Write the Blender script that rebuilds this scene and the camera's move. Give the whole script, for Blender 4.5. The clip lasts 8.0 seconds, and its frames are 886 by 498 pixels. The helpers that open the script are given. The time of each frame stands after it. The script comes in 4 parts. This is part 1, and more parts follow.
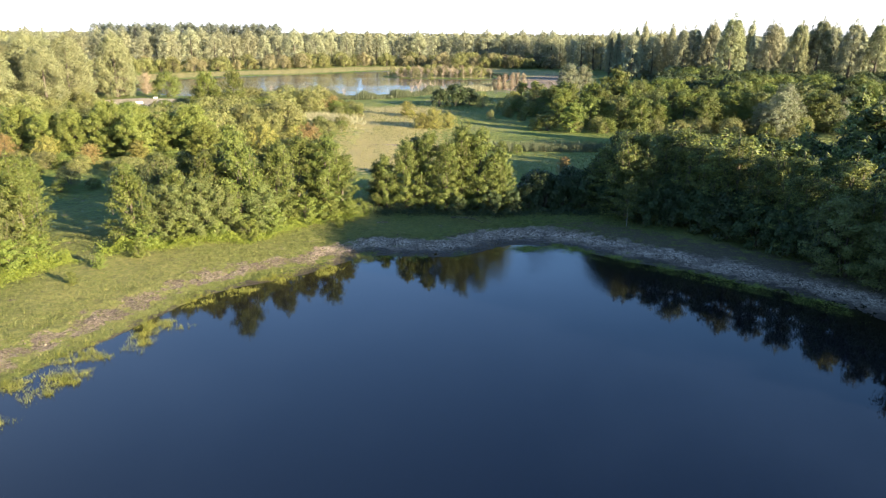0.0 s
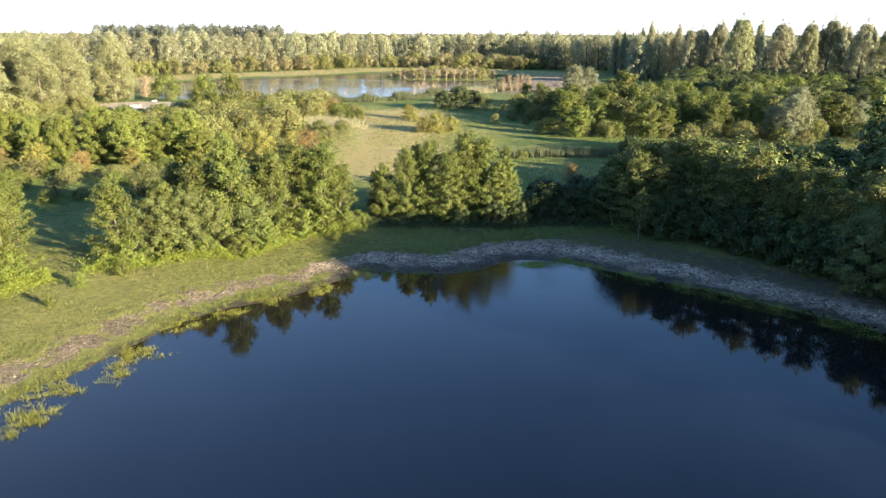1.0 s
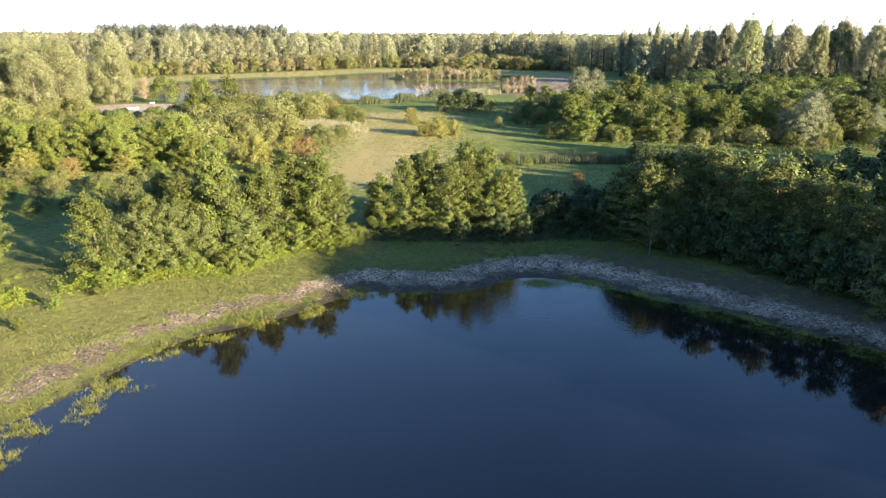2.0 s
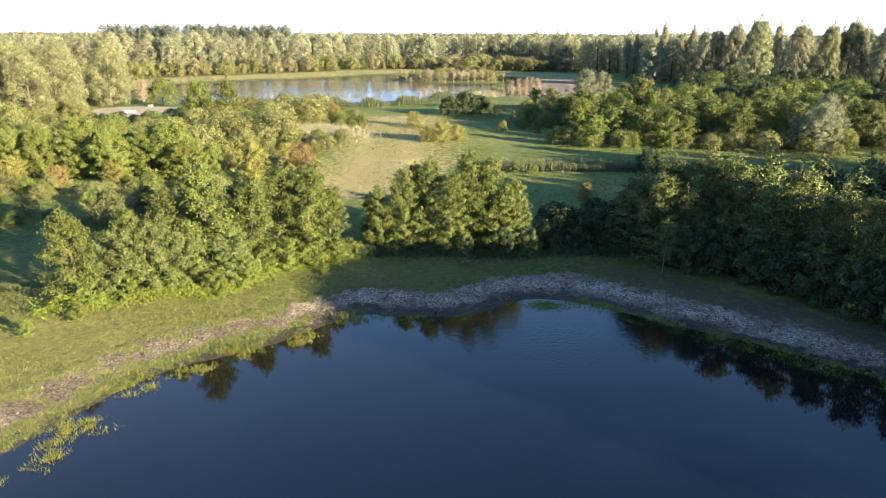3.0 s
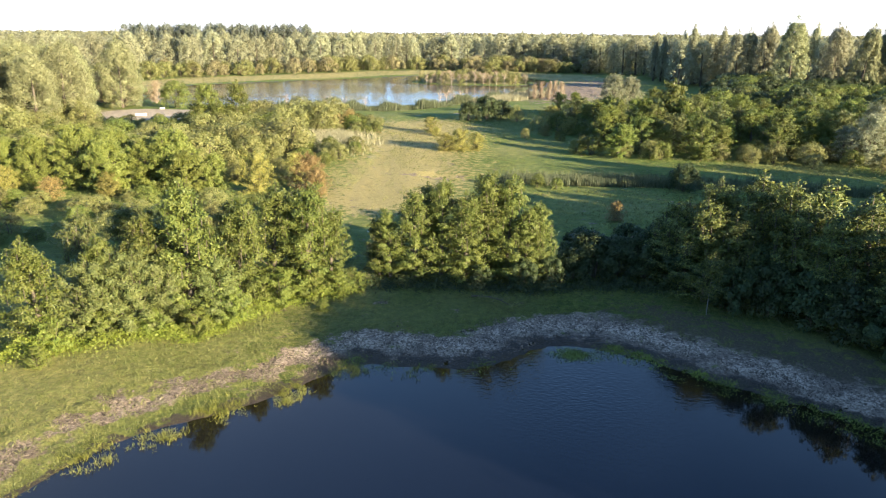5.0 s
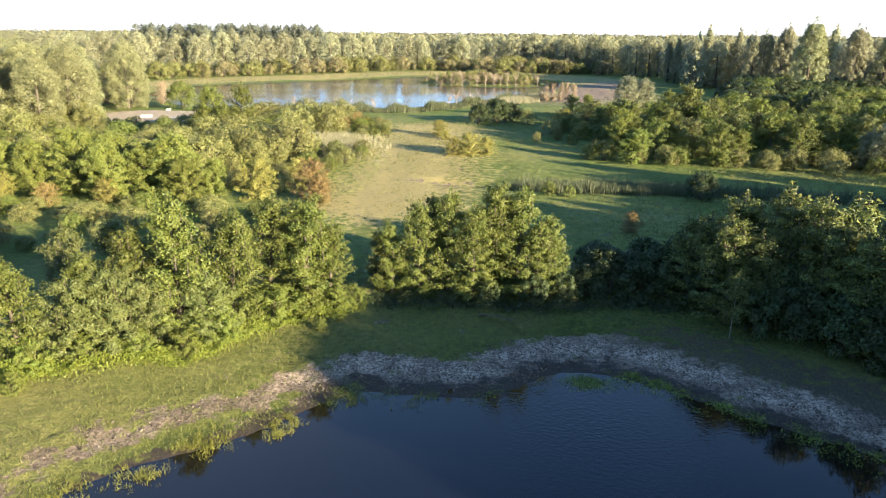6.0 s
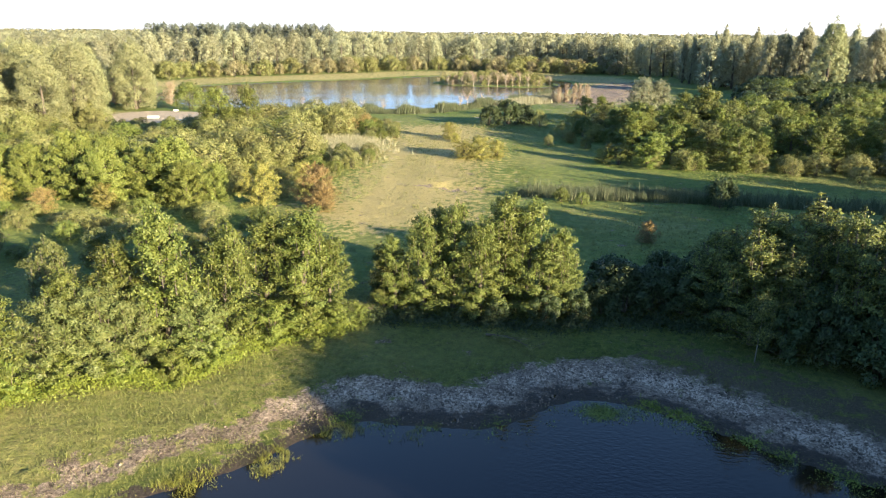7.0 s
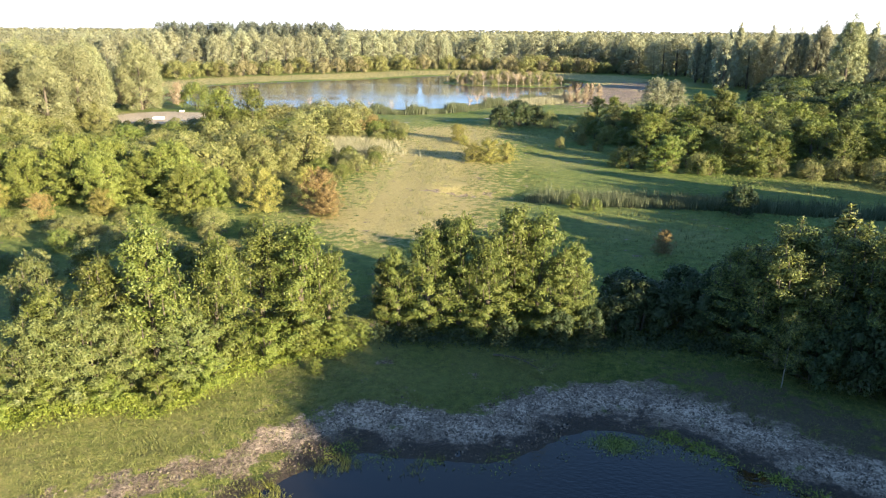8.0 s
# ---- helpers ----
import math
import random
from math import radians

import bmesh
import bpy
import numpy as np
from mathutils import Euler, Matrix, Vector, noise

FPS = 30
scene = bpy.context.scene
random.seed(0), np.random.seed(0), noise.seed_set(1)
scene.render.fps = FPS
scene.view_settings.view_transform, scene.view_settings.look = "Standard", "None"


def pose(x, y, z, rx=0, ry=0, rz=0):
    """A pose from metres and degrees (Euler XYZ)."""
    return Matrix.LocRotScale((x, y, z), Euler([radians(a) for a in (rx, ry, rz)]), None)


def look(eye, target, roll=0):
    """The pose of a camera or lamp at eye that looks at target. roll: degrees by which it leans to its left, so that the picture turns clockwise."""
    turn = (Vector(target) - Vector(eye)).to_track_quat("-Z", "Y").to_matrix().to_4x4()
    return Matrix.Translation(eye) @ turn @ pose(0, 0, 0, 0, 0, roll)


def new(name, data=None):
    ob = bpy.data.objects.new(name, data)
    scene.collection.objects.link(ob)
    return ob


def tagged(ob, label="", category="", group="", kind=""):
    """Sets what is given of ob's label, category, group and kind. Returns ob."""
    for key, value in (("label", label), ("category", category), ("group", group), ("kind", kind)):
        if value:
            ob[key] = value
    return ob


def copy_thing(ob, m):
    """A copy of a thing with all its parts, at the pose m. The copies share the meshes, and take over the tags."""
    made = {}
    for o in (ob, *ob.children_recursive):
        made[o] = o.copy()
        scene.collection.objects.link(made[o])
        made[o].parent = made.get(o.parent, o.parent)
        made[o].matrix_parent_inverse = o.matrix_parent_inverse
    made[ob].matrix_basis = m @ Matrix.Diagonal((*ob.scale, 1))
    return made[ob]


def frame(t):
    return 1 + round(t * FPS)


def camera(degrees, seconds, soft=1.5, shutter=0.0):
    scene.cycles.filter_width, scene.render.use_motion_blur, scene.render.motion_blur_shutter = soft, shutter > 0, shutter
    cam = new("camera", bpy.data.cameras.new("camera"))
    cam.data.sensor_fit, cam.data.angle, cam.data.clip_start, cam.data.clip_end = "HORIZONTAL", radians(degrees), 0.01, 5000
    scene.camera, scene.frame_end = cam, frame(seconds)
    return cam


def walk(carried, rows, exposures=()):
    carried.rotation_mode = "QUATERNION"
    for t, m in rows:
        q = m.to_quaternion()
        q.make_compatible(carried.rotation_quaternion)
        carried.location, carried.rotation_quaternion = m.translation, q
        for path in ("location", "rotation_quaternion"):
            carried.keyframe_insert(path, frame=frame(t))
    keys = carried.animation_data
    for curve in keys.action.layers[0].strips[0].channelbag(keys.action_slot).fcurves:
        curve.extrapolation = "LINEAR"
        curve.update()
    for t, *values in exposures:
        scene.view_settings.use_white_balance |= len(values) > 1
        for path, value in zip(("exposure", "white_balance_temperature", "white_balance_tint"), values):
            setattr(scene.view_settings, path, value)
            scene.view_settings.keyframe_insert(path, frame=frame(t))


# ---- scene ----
cam = camera(63.9, 8.0, soft=1.15)
PATH = [
    (0, (0.87, -0.198, 23.684), (0.837, 1.712, 23.093), 0.4),
    (0.5, (0.934, 2.011, 23.82), (0.894, 3.921, 23.229), 0.3),
    (1, (1.04, 4.381, 24.025), (0.995, 6.291, 23.434), 0.2),
    (1.5, (1.154, 6.695, 24.229), (1.103, 8.605, 23.637), 0.2),
    (3, (1.578, 13.832, 24.968), (1.51, 15.741, 24.375), 0.2),
    (3.5, (1.629, 16.133, 25.128), (1.549, 18.041, 24.535), 0.2),
    (4, (1.691, 18.456, 25.32), (1.596, 20.363, 24.727), 0.3),
    (4.5, (1.73, 20.651, 25.477), (1.622, 22.558, 24.883), 0.3),
    (5, (1.783, 22.913, 25.614), (1.659, 24.818, 25.019), 0.4),
    (6.5, (2.017, 29.101, 25.955), (1.849, 31.003, 25.359), 0.5),
    (7, (2.099, 31.097, 26.066), (1.914, 32.997, 25.468), 0.5),
    (7.5, (2.092, 32.957, 26.164), (1.893, 34.855, 25.564), 0.4),
    (8, (2.116, 34.822, 26.32), (1.903, 36.717, 25.718), 0.4),
]
walk(cam, [(t, look(eye, target, roll)) for t, eye, target, roll in PATH])

# ---------------------------------------------------------------- light
SUN_AZIMUTH, SUN_HEIGHT = 125.0, 12.5      # degrees clockwise from +y, degrees above the horizon
world = bpy.data.worlds.new("evening_sky")
scene.world = world
world.use_nodes = True
wn = world.node_tree.nodes
sky = wn.new("ShaderNodeTexSky")
sky.sky_type, sky.sun_disc = "NISHITA", False
sky.sun_elevation, sky.sun_rotation = radians(SUN_HEIGHT), radians(SUN_AZIMUTH)
sky.air_density, sky.dust_density, sky.ozone_density = 0.9, 0.35, 4.4
wn["Background"].inputs["Strength"].default_value = 0.08
wl = world.node_tree.links
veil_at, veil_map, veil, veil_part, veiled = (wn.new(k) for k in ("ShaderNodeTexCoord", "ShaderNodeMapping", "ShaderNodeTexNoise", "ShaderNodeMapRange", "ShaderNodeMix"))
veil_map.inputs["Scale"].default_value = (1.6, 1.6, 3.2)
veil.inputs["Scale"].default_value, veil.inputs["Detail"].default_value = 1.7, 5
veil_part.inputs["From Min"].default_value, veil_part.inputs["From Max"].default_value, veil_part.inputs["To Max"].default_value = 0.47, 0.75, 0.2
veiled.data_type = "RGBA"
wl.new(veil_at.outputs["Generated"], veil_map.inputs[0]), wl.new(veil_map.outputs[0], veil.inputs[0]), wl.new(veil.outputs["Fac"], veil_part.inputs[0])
# added gradient: brightens the sky away from the sun for the pond's reflection
away, lift_part, veil_and_lift = wn.new("ShaderNodeVectorMath"), wn.new("ShaderNodeMapRange"), wn.new("ShaderNodeMath")
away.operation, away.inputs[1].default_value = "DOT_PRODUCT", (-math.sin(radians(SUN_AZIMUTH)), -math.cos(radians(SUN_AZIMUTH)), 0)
lift_part.inputs["From Min"].default_value, lift_part.inputs["From Max"].default_value, lift_part.inputs["To Max"].default_value = 0.05, 0.75, 0.26
lift_part.interpolation_type, veil_and_lift.operation = "SMOOTHSTEP", "ADD"
wl.new(veil_at.outputs["Generated"], away.inputs[0]), wl.new(away.outputs["Value"], lift_part.inputs[0])
wl.new(veil_part.outputs[0], veil_and_lift.inputs[0]), wl.new(lift_part.outputs[0], veil_and_lift.inputs[1])
wl.new(veil_and_lift.outputs[0], veiled.inputs["Factor"]), wl.new(sky.outputs[0], veiled.inputs[6])
veiled.inputs[7].default_value = (1.6, 2.8, 5.2, 1)      # blue of the thin cloud and the added gradient, tints the pond's reflection
# evening haze all round the horizon
haze_z, haze_part, hazed = wn.new("ShaderNodeSeparateXYZ"), wn.new("ShaderNodeMapRange"), wn.new("ShaderNodeMix")
haze_part.inputs["From Max"].default_value, haze_part.inputs["To Min"].default_value, haze_part.inputs["To Max"].default_value = 0.13, 0.75, 0.0
haze_part.interpolation_type = "SMOOTHSTEP"
hazed.data_type = "RGBA"
wl.new(veil_at.outputs["Generated"], haze_z.inputs[0]), wl.new(haze_z.outputs["Z"], haze_part.inputs[0]), wl.new(haze_part.outputs[0], hazed.inputs["Factor"])
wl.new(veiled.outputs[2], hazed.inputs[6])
hazed.inputs[7].default_value = (3.1, 2.95, 3.1, 1)
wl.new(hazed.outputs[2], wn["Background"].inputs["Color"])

sun = new("sun", bpy.data.lights.new("sun", "SUN"))
sun.data.energy, sun.data.angle, sun.data.color = 5.0, radians(0.6), (1.0, 0.82, 0.57)
az, el = radians(SUN_AZIMUTH), radians(SUN_HEIGHT)
SUNWARD = Vector((math.sin(az) * math.cos(el), math.cos(az) * math.cos(el), math.sin(el)))
sun.matrix_world = look(SUNWARD * 300, (0, 0, 0))
scene.view_settings.exposure = 2.68

# ---------------------------------------------------------------- materials
def material(name, rough=0.8, spec=0.3):
    m = bpy.data.materials.new(name)
    m.use_nodes = True
    b = m.node_tree.nodes["Principled BSDF"]
    b.inputs["Roughness"].default_value = rough
    b.inputs["Specular IOR Level"].default_value = spec
    return m, m.node_tree.nodes, m.node_tree.links, b


def ramp(nodes, links, source, stops):
    r = nodes.new("ShaderNodeValToRGB")
    while len(r.color_ramp.elements) < len(stops):
        r.color_ramp.elements.new(0.5)
    for e, (p, c) in zip(r.color_ramp.elements, stops):
        e.position, e.color = p, (*c, 1)
    links.new(source, r.inputs[0])
    return r.outputs[0]


def noise_tex(nodes, links, scale, detail=4, coord=None, rough=0.55):
    n = nodes.new("ShaderNodeTexNoise")
    n.inputs["Scale"].default_value, n.inputs["Detail"].default_value = scale, detail
    n.inputs["Roughness"].default_value = rough
    if coord:
        links.new(coord, n.inputs["Vector"])
    return n.outputs["Fac"]


def mix(nodes, links, fac, a, b, blend="MIX"):
    n = nodes.new("ShaderNodeMix")
    n.data_type, n.blend_type = "RGBA", blend
    for key, v in (("Factor", fac), ("A", a), ("B", b)):
        sock = [s for s in n.inputs if s.name == key and s.enabled][0]
        if isinstance(v, bpy.types.NodeSocket):
            links.new(v, sock)
        else:
            sock.default_value = v if key == "Factor" else (*v, 1)
    return [s for s in n.outputs if s.enabled][0]


def maths(nodes, links, op, a, b=None, clamp=False):
    n = nodes.new("ShaderNodeMath")
    n.operation, n.use_clamp = op, clamp
    for i, v in enumerate((a, b)):
        if v is None:
            continue
        if isinstance(v, bpy.types.NodeSocket):
            links.new(v, n.inputs[i])
        else:
            n.inputs[i].default_value = v
    return n.outputs[0]


def bump(nodes, links, b, height, strength, distance):
    n = nodes.new("ShaderNodeBump")
    n.inputs["Strength"].default_value, n.inputs["Distance"].default_value = strength, distance
    links.new(height, n.inputs["Height"])
    links.new(n.outputs[0], b.inputs["Normal"])


def leaf_material(name, dark, mid, light, through_leaf=0.25, patch=0.5):
    """Leaves: hue by tree and by leaf, patches of lighter growth, some light passing through."""
    m, n, l, b = material(name, 0.55, 0.25)
    geo, info, tc = n.new("ShaderNodeNewGeometry"), n.new("ShaderNodeObjectInfo"), n.new("ShaderNodeTexCoord")
    base = ramp(n, l, geo.outputs["Random Per Island"], [(0.0, dark), (0.5, mid), (1.0, light)])
    patches = noise_tex(n, l, 0.55, 2, tc.outputs["Object"])
    pf = maths(n, l, "MULTIPLY", maths(n, l, "SUBTRACT", patches, 0.42, True), 3.0 * patch, True)
    base = mix(n, l, pf, base, light)
    hsv = n.new("ShaderNodeHueSaturation")
    l.new(maths(n, l, "ADD", maths(n, l, "MULTIPLY", info.outputs["Random"], 0.022), 0.489), hsv.inputs["Hue"])
    l.new(maths(n, l, "ADD", maths(n, l, "MULTIPLY", info.outputs["Random"], 0.4), 0.75), hsv.inputs["Value"])
    l.new(base, hsv.inputs["Color"])
    l.new(hsv.outputs[0], b.inputs["Base Color"])
    tr, ms = n.new("ShaderNodeBsdfTranslucent"), n.new("ShaderNodeMixShader")
    l.new(hsv.outputs[0], tr.inputs["Color"])
    ms.inputs[0].default_value = through_leaf
    l.new(b.outputs[0], ms.inputs[1]), l.new(tr.outputs[0], ms.inputs[2])
    l.new(ms.outputs[0], n["Material Output"].inputs["Surface"])
    return m


def bark_material(name, a, c):
    m, n, l, b = material(name, 0.9, 0.2)
    tc = n.new("ShaderNodeTexCoord")
    mp = n.new("ShaderNodeMapping")
    mp.inputs["Scale"].default_value = (9, 9, 1.6)
    l.new(tc.outputs["Object"], mp.inputs["Vector"])
    f = noise_tex(n, l, 1.0, 6, mp.outputs[0])
    l.new(ramp(n, l, f, [(0.3, a), (0.7, c)]), b.inputs["Base Color"])
    bump(n, l, b, f, 0.7, 0.05)
    return m


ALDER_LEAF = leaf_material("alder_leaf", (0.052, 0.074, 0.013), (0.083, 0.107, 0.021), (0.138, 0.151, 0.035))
# green leaf darkened for shade, its light tone standing in for sunlit tips
SHADED_WOOD_LEAF = leaf_material("wood_leaf", (0.02, 0.034, 0.012), (0.042, 0.06, 0.017), (0.2, 0.22, 0.05))
# darker still, for shrubs and herbs standing in shade
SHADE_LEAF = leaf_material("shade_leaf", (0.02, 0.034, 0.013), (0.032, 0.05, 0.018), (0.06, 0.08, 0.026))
SCRUB_LEAF = leaf_material("scrub_leaf", (0.062, 0.092, 0.014), (0.1, 0.13, 0.023), (0.155, 0.172, 0.036))
HAZEL_LEAF = leaf_material("hazel_leaf", (0.072, 0.095, 0.017), (0.116, 0.14, 0.028), (0.18, 0.192, 0.045))
OLIVE_LEAF = leaf_material("olive_leaf", (0.088, 0.1, 0.028), (0.135, 0.142, 0.044), (0.195, 0.19, 0.068))
RED_LEAF = leaf_material("red_leaf", (0.1, 0.085, 0.03), (0.19, 0.13, 0.05), (0.23, 0.17, 0.065))
YELLOW_LEAF = leaf_material("yellow_leaf", (0.105, 0.11, 0.022), (0.17, 0.165, 0.038), (0.24, 0.215, 0.062))
WILLOW_LEAF = leaf_material("willow_leaf", (0.125, 0.138, 0.062), (0.17, 0.18, 0.082), (0.22, 0.222, 0.106))
PALE_LEAF = leaf_material("pale_leaf", (0.1, 0.12, 0.062), (0.16, 0.175, 0.095), (0.22, 0.225, 0.135))
# paled and greyed: distance haze put into the leaf colour
HAZY_LEAF = leaf_material("hazy_leaf", (0.16, 0.172, 0.1), (0.212, 0.222, 0.126), (0.26, 0.262, 0.155), 0.3)
DRY_LEAF = leaf_material("dry_leaf", (0.16, 0.125, 0.075), (0.22, 0.17, 0.105), (0.29, 0.23, 0.15))
NETTLE_LEAF = leaf_material("nettle_leaf", (0.08, 0.118, 0.013), (0.128, 0.168, 0.021), (0.18, 0.21, 0.032))
GRASS_BLADE = leaf_material("grass_blade", (0.06, 0.078, 0.018), (0.11, 0.122, 0.03), (0.18, 0.172, 0.058))
WATER_GRASS = leaf_material("water_grass", (0.1, 0.125, 0.022), (0.18, 0.2, 0.038), (0.28, 0.275, 0.065), 0.4)
ALGAE = leaf_material("algae", (0.1, 0.15, 0.022), (0.17, 0.235, 0.035), (0.25, 0.31, 0.06), 0.25)
REED_BLADE = leaf_material("reed_blade", (0.04, 0.056, 0.024), (0.07, 0.088, 0.042), (0.115, 0.12, 0.062))
PALE_REED = leaf_material("pale_reed", (0.11, 0.115, 0.06), (0.18, 0.175, 0.1), (0.27, 0.25, 0.165))
# horizon woods, with their haze in the base colour
HAZY_BELT_LEAF = leaf_material("hazy_belt_leaf", (0.15, 0.157, 0.085), (0.18, 0.187, 0.1), (0.205, 0.207, 0.118), 0.3)
RUST_LEAF = leaf_material("rust_leaf", (0.115, 0.11, 0.052), (0.168, 0.15, 0.072), (0.212, 0.188, 0.096))
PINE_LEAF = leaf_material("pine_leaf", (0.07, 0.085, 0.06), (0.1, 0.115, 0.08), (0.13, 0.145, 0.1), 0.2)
# leaf tone lifted for the hazy look of the tall wood
HAZY_TALL_LEAF = leaf_material("hazy_tall_leaf", (0.11, 0.128, 0.062), (0.165, 0.18, 0.083), (0.225, 0.228, 0.11), 0.3)
GREY_LEAF = leaf_material("grey_leaf", (0.058, 0.08, 0.022), (0.092, 0.115, 0.032), (0.145, 0.155, 0.05))
BARK = bark_material("bark", (0.035, 0.029, 0.022), (0.11, 0.093, 0.07))
PALE_BARK = bark_material("pale_bark", (0.09, 0.085, 0.07), (0.22, 0.21, 0.19))
DEAD_BARK = bark_material("dead_bark", (0.17, 0.14, 0.105), (0.34, 0.285, 0.22))


def ground_material():
    m, n, l, b = material("meadow_ground", 0.95, 0.15)
    tc = n.new("ShaderNodeTexCoord")
    P = tc.outputs["Object"]

    def zone(name, ragged=0.5, scale=0.7):
        a = n.new("ShaderNodeAttribute")
        a.attribute_name = name
        w = noise_tex(n, l, scale, 5, P, 0.65)
        w = maths(n, l, "MULTIPLY", maths(n, l, "SUBTRACT", w, 0.5), 4.0 * ragged)
        s = maths(n, l, "ADD", a.outputs["Fac"], w)
        return maths(n, l, "MULTIPLY", maths(n, l, "SUBTRACT", s, 0.4), 5.0, True)

    fine, mid, broad = noise_tex(n, l, 5.0, 6, P, 0.7), noise_tex(n, l, 0.45, 5, P, 0.6), noise_tex(n, l, 0.045, 4, P)
    tuft = noise_tex(n, l, 1.7, 6, P, 0.72)
    grass = ramp(n, l, tuft, [(0.3, (0.02, 0.034, 0.01)), (0.47, (0.064, 0.086, 0.018)), (0.58, (0.1, 0.122, 0.024)), (0.74, (0.19, 0.18, 0.048))])
    grass = mix(n, l, maths(n, l, "MULTIPLY", maths(n, l, "SUBTRACT", mid, 0.47), 2.6, True), grass, (0.062, 0.094, 0.017))
    meadow = ramp(n, l, noise_tex(n, l, 0.9, 6, P, 0.72), [(0.3, (0.03, 0.054, 0.011)), (0.5, (0.076, 0.112, 0.021)), (0.72, (0.15, 0.17, 0.038))])
    apart = n.new("ShaderNodeAttribute")
    apart.attribute_name = "meadow"
    grass = mix(n, l, apart.outputs["Fac"], grass, meadow)
    straw = ramp(n, l, fine, [(0.3, (0.165, 0.14, 0.048)), (0.7, (0.33, 0.28, 0.12))])
    grass = mix(n, l, maths(n, l, "MULTIPLY", maths(n, l, "SUBTRACT", broad, 0.42), 3.0, True), grass, mix(n, l, 0.45, grass, straw))
    dry = n.new("ShaderNodeAttribute")
    dry.attribute_name = "dry"
    streak = noise_tex(n, l, 1.5, 6, P, 0.8)
    grass = mix(n, l, maths(n, l, "MULTIPLY", dry.outputs["Fac"], maths(n, l, "MULTIPLY", maths(n, l, "SUBTRACT", streak, 0.4), 4.0, True)), grass, straw)
    far = n.new("ShaderNodeAttribute")
    far.attribute_name = "far"
    grass = mix(n, l, far.outputs["Fac"], grass, ramp(n, l, broad, [(0.4, (0.1, 0.108, 0.062)), (0.6, (0.15, 0.152, 0.09))]))
    col = mix(n, l, zone("straw", 0.42, 0.9), grass, straw)
    # trodden mud: brown, hoof pits put in as dark spots, a flaky pale crust between
    pits, flakes = noise_tex(n, l, 2.6, 5, P, 0.8), noise_tex(n, l, 4.4, 6, P, 0.85)
    crust = ramp(n, l, fine, [(0.3, (0.075, 0.058, 0.042)), (0.5, (0.17, 0.132, 0.098)), (0.72, (0.3, 0.24, 0.185))])
    pale = maths(n, l, "MULTIPLY", maths(n, l, "SUBTRACT", maths(n, l, "ADD", flakes, maths(n, l, "MULTIPLY", mid, 0.5)), 0.735), 9.0, True)
    lime = n.new("ShaderNodeAttribute")
    lime.attribute_name = "lime"
    crust = mix(n, l, maths(n, l, "MULTIPLY", lime.outputs["Fac"], 1.4, True), ramp(n, l, fine, [(0.3, (0.035, 0.027, 0.018)), (0.5, (0.085, 0.066, 0.045)), (0.72, (0.17, 0.135, 0.095))]), crust)
    pale = maths(n, l, "MULTIPLY", pale, lime.outputs["Fac"])
    crust = mix(n, l, pale, crust, mix(n, l, fine, (0.33, 0.25, 0.18), (0.62, 0.5, 0.385)))
    crust = mix(n, l, maths(n, l, "MULTIPLY", maths(n, l, "SUBTRACT", pits, 0.515), 8.0, True), crust, (0.035, 0.028, 0.021))
    wet = ramp(n, l, fine, [(0.3, (0.022, 0.018, 0.014)), (0.75, (0.06, 0.047, 0.036))])
    col = mix(n, l, zone("mud", 0.75, 0.5), col, crust)
    zw = zone("wet", 0.6, 0.6)
    col = mix(n, l, zw, col, wet)
    earth = ramp(n, l, fine, [(0.3, (0.05, 0.042, 0.026)), (0.7, (0.12, 0.098, 0.064))])
    col = mix(n, l, zone("earth", 0.4, 1.1), col, earth)
    sand = ramp(n, l, fine, [(0.3, (0.2, 0.17, 0.125)), (0.7, (0.35, 0.3, 0.225))])
    col = mix(n, l, zone("sand", 0.3, 0.3), col, sand)
    l.new(col, b.inputs["Base Color"])
    l.new(maths(n, l, "SUBTRACT", 0.95, maths(n, l, "MULTIPLY", zw, 0.45)), b.inputs["Roughness"])
    bump(n, l, b, maths(n, l, "ADD", maths(n, l, "MULTIPLY", tuft, 1.2), maths(n, l, "ADD", fine, mid)), 1.0, 0.2)
    return m


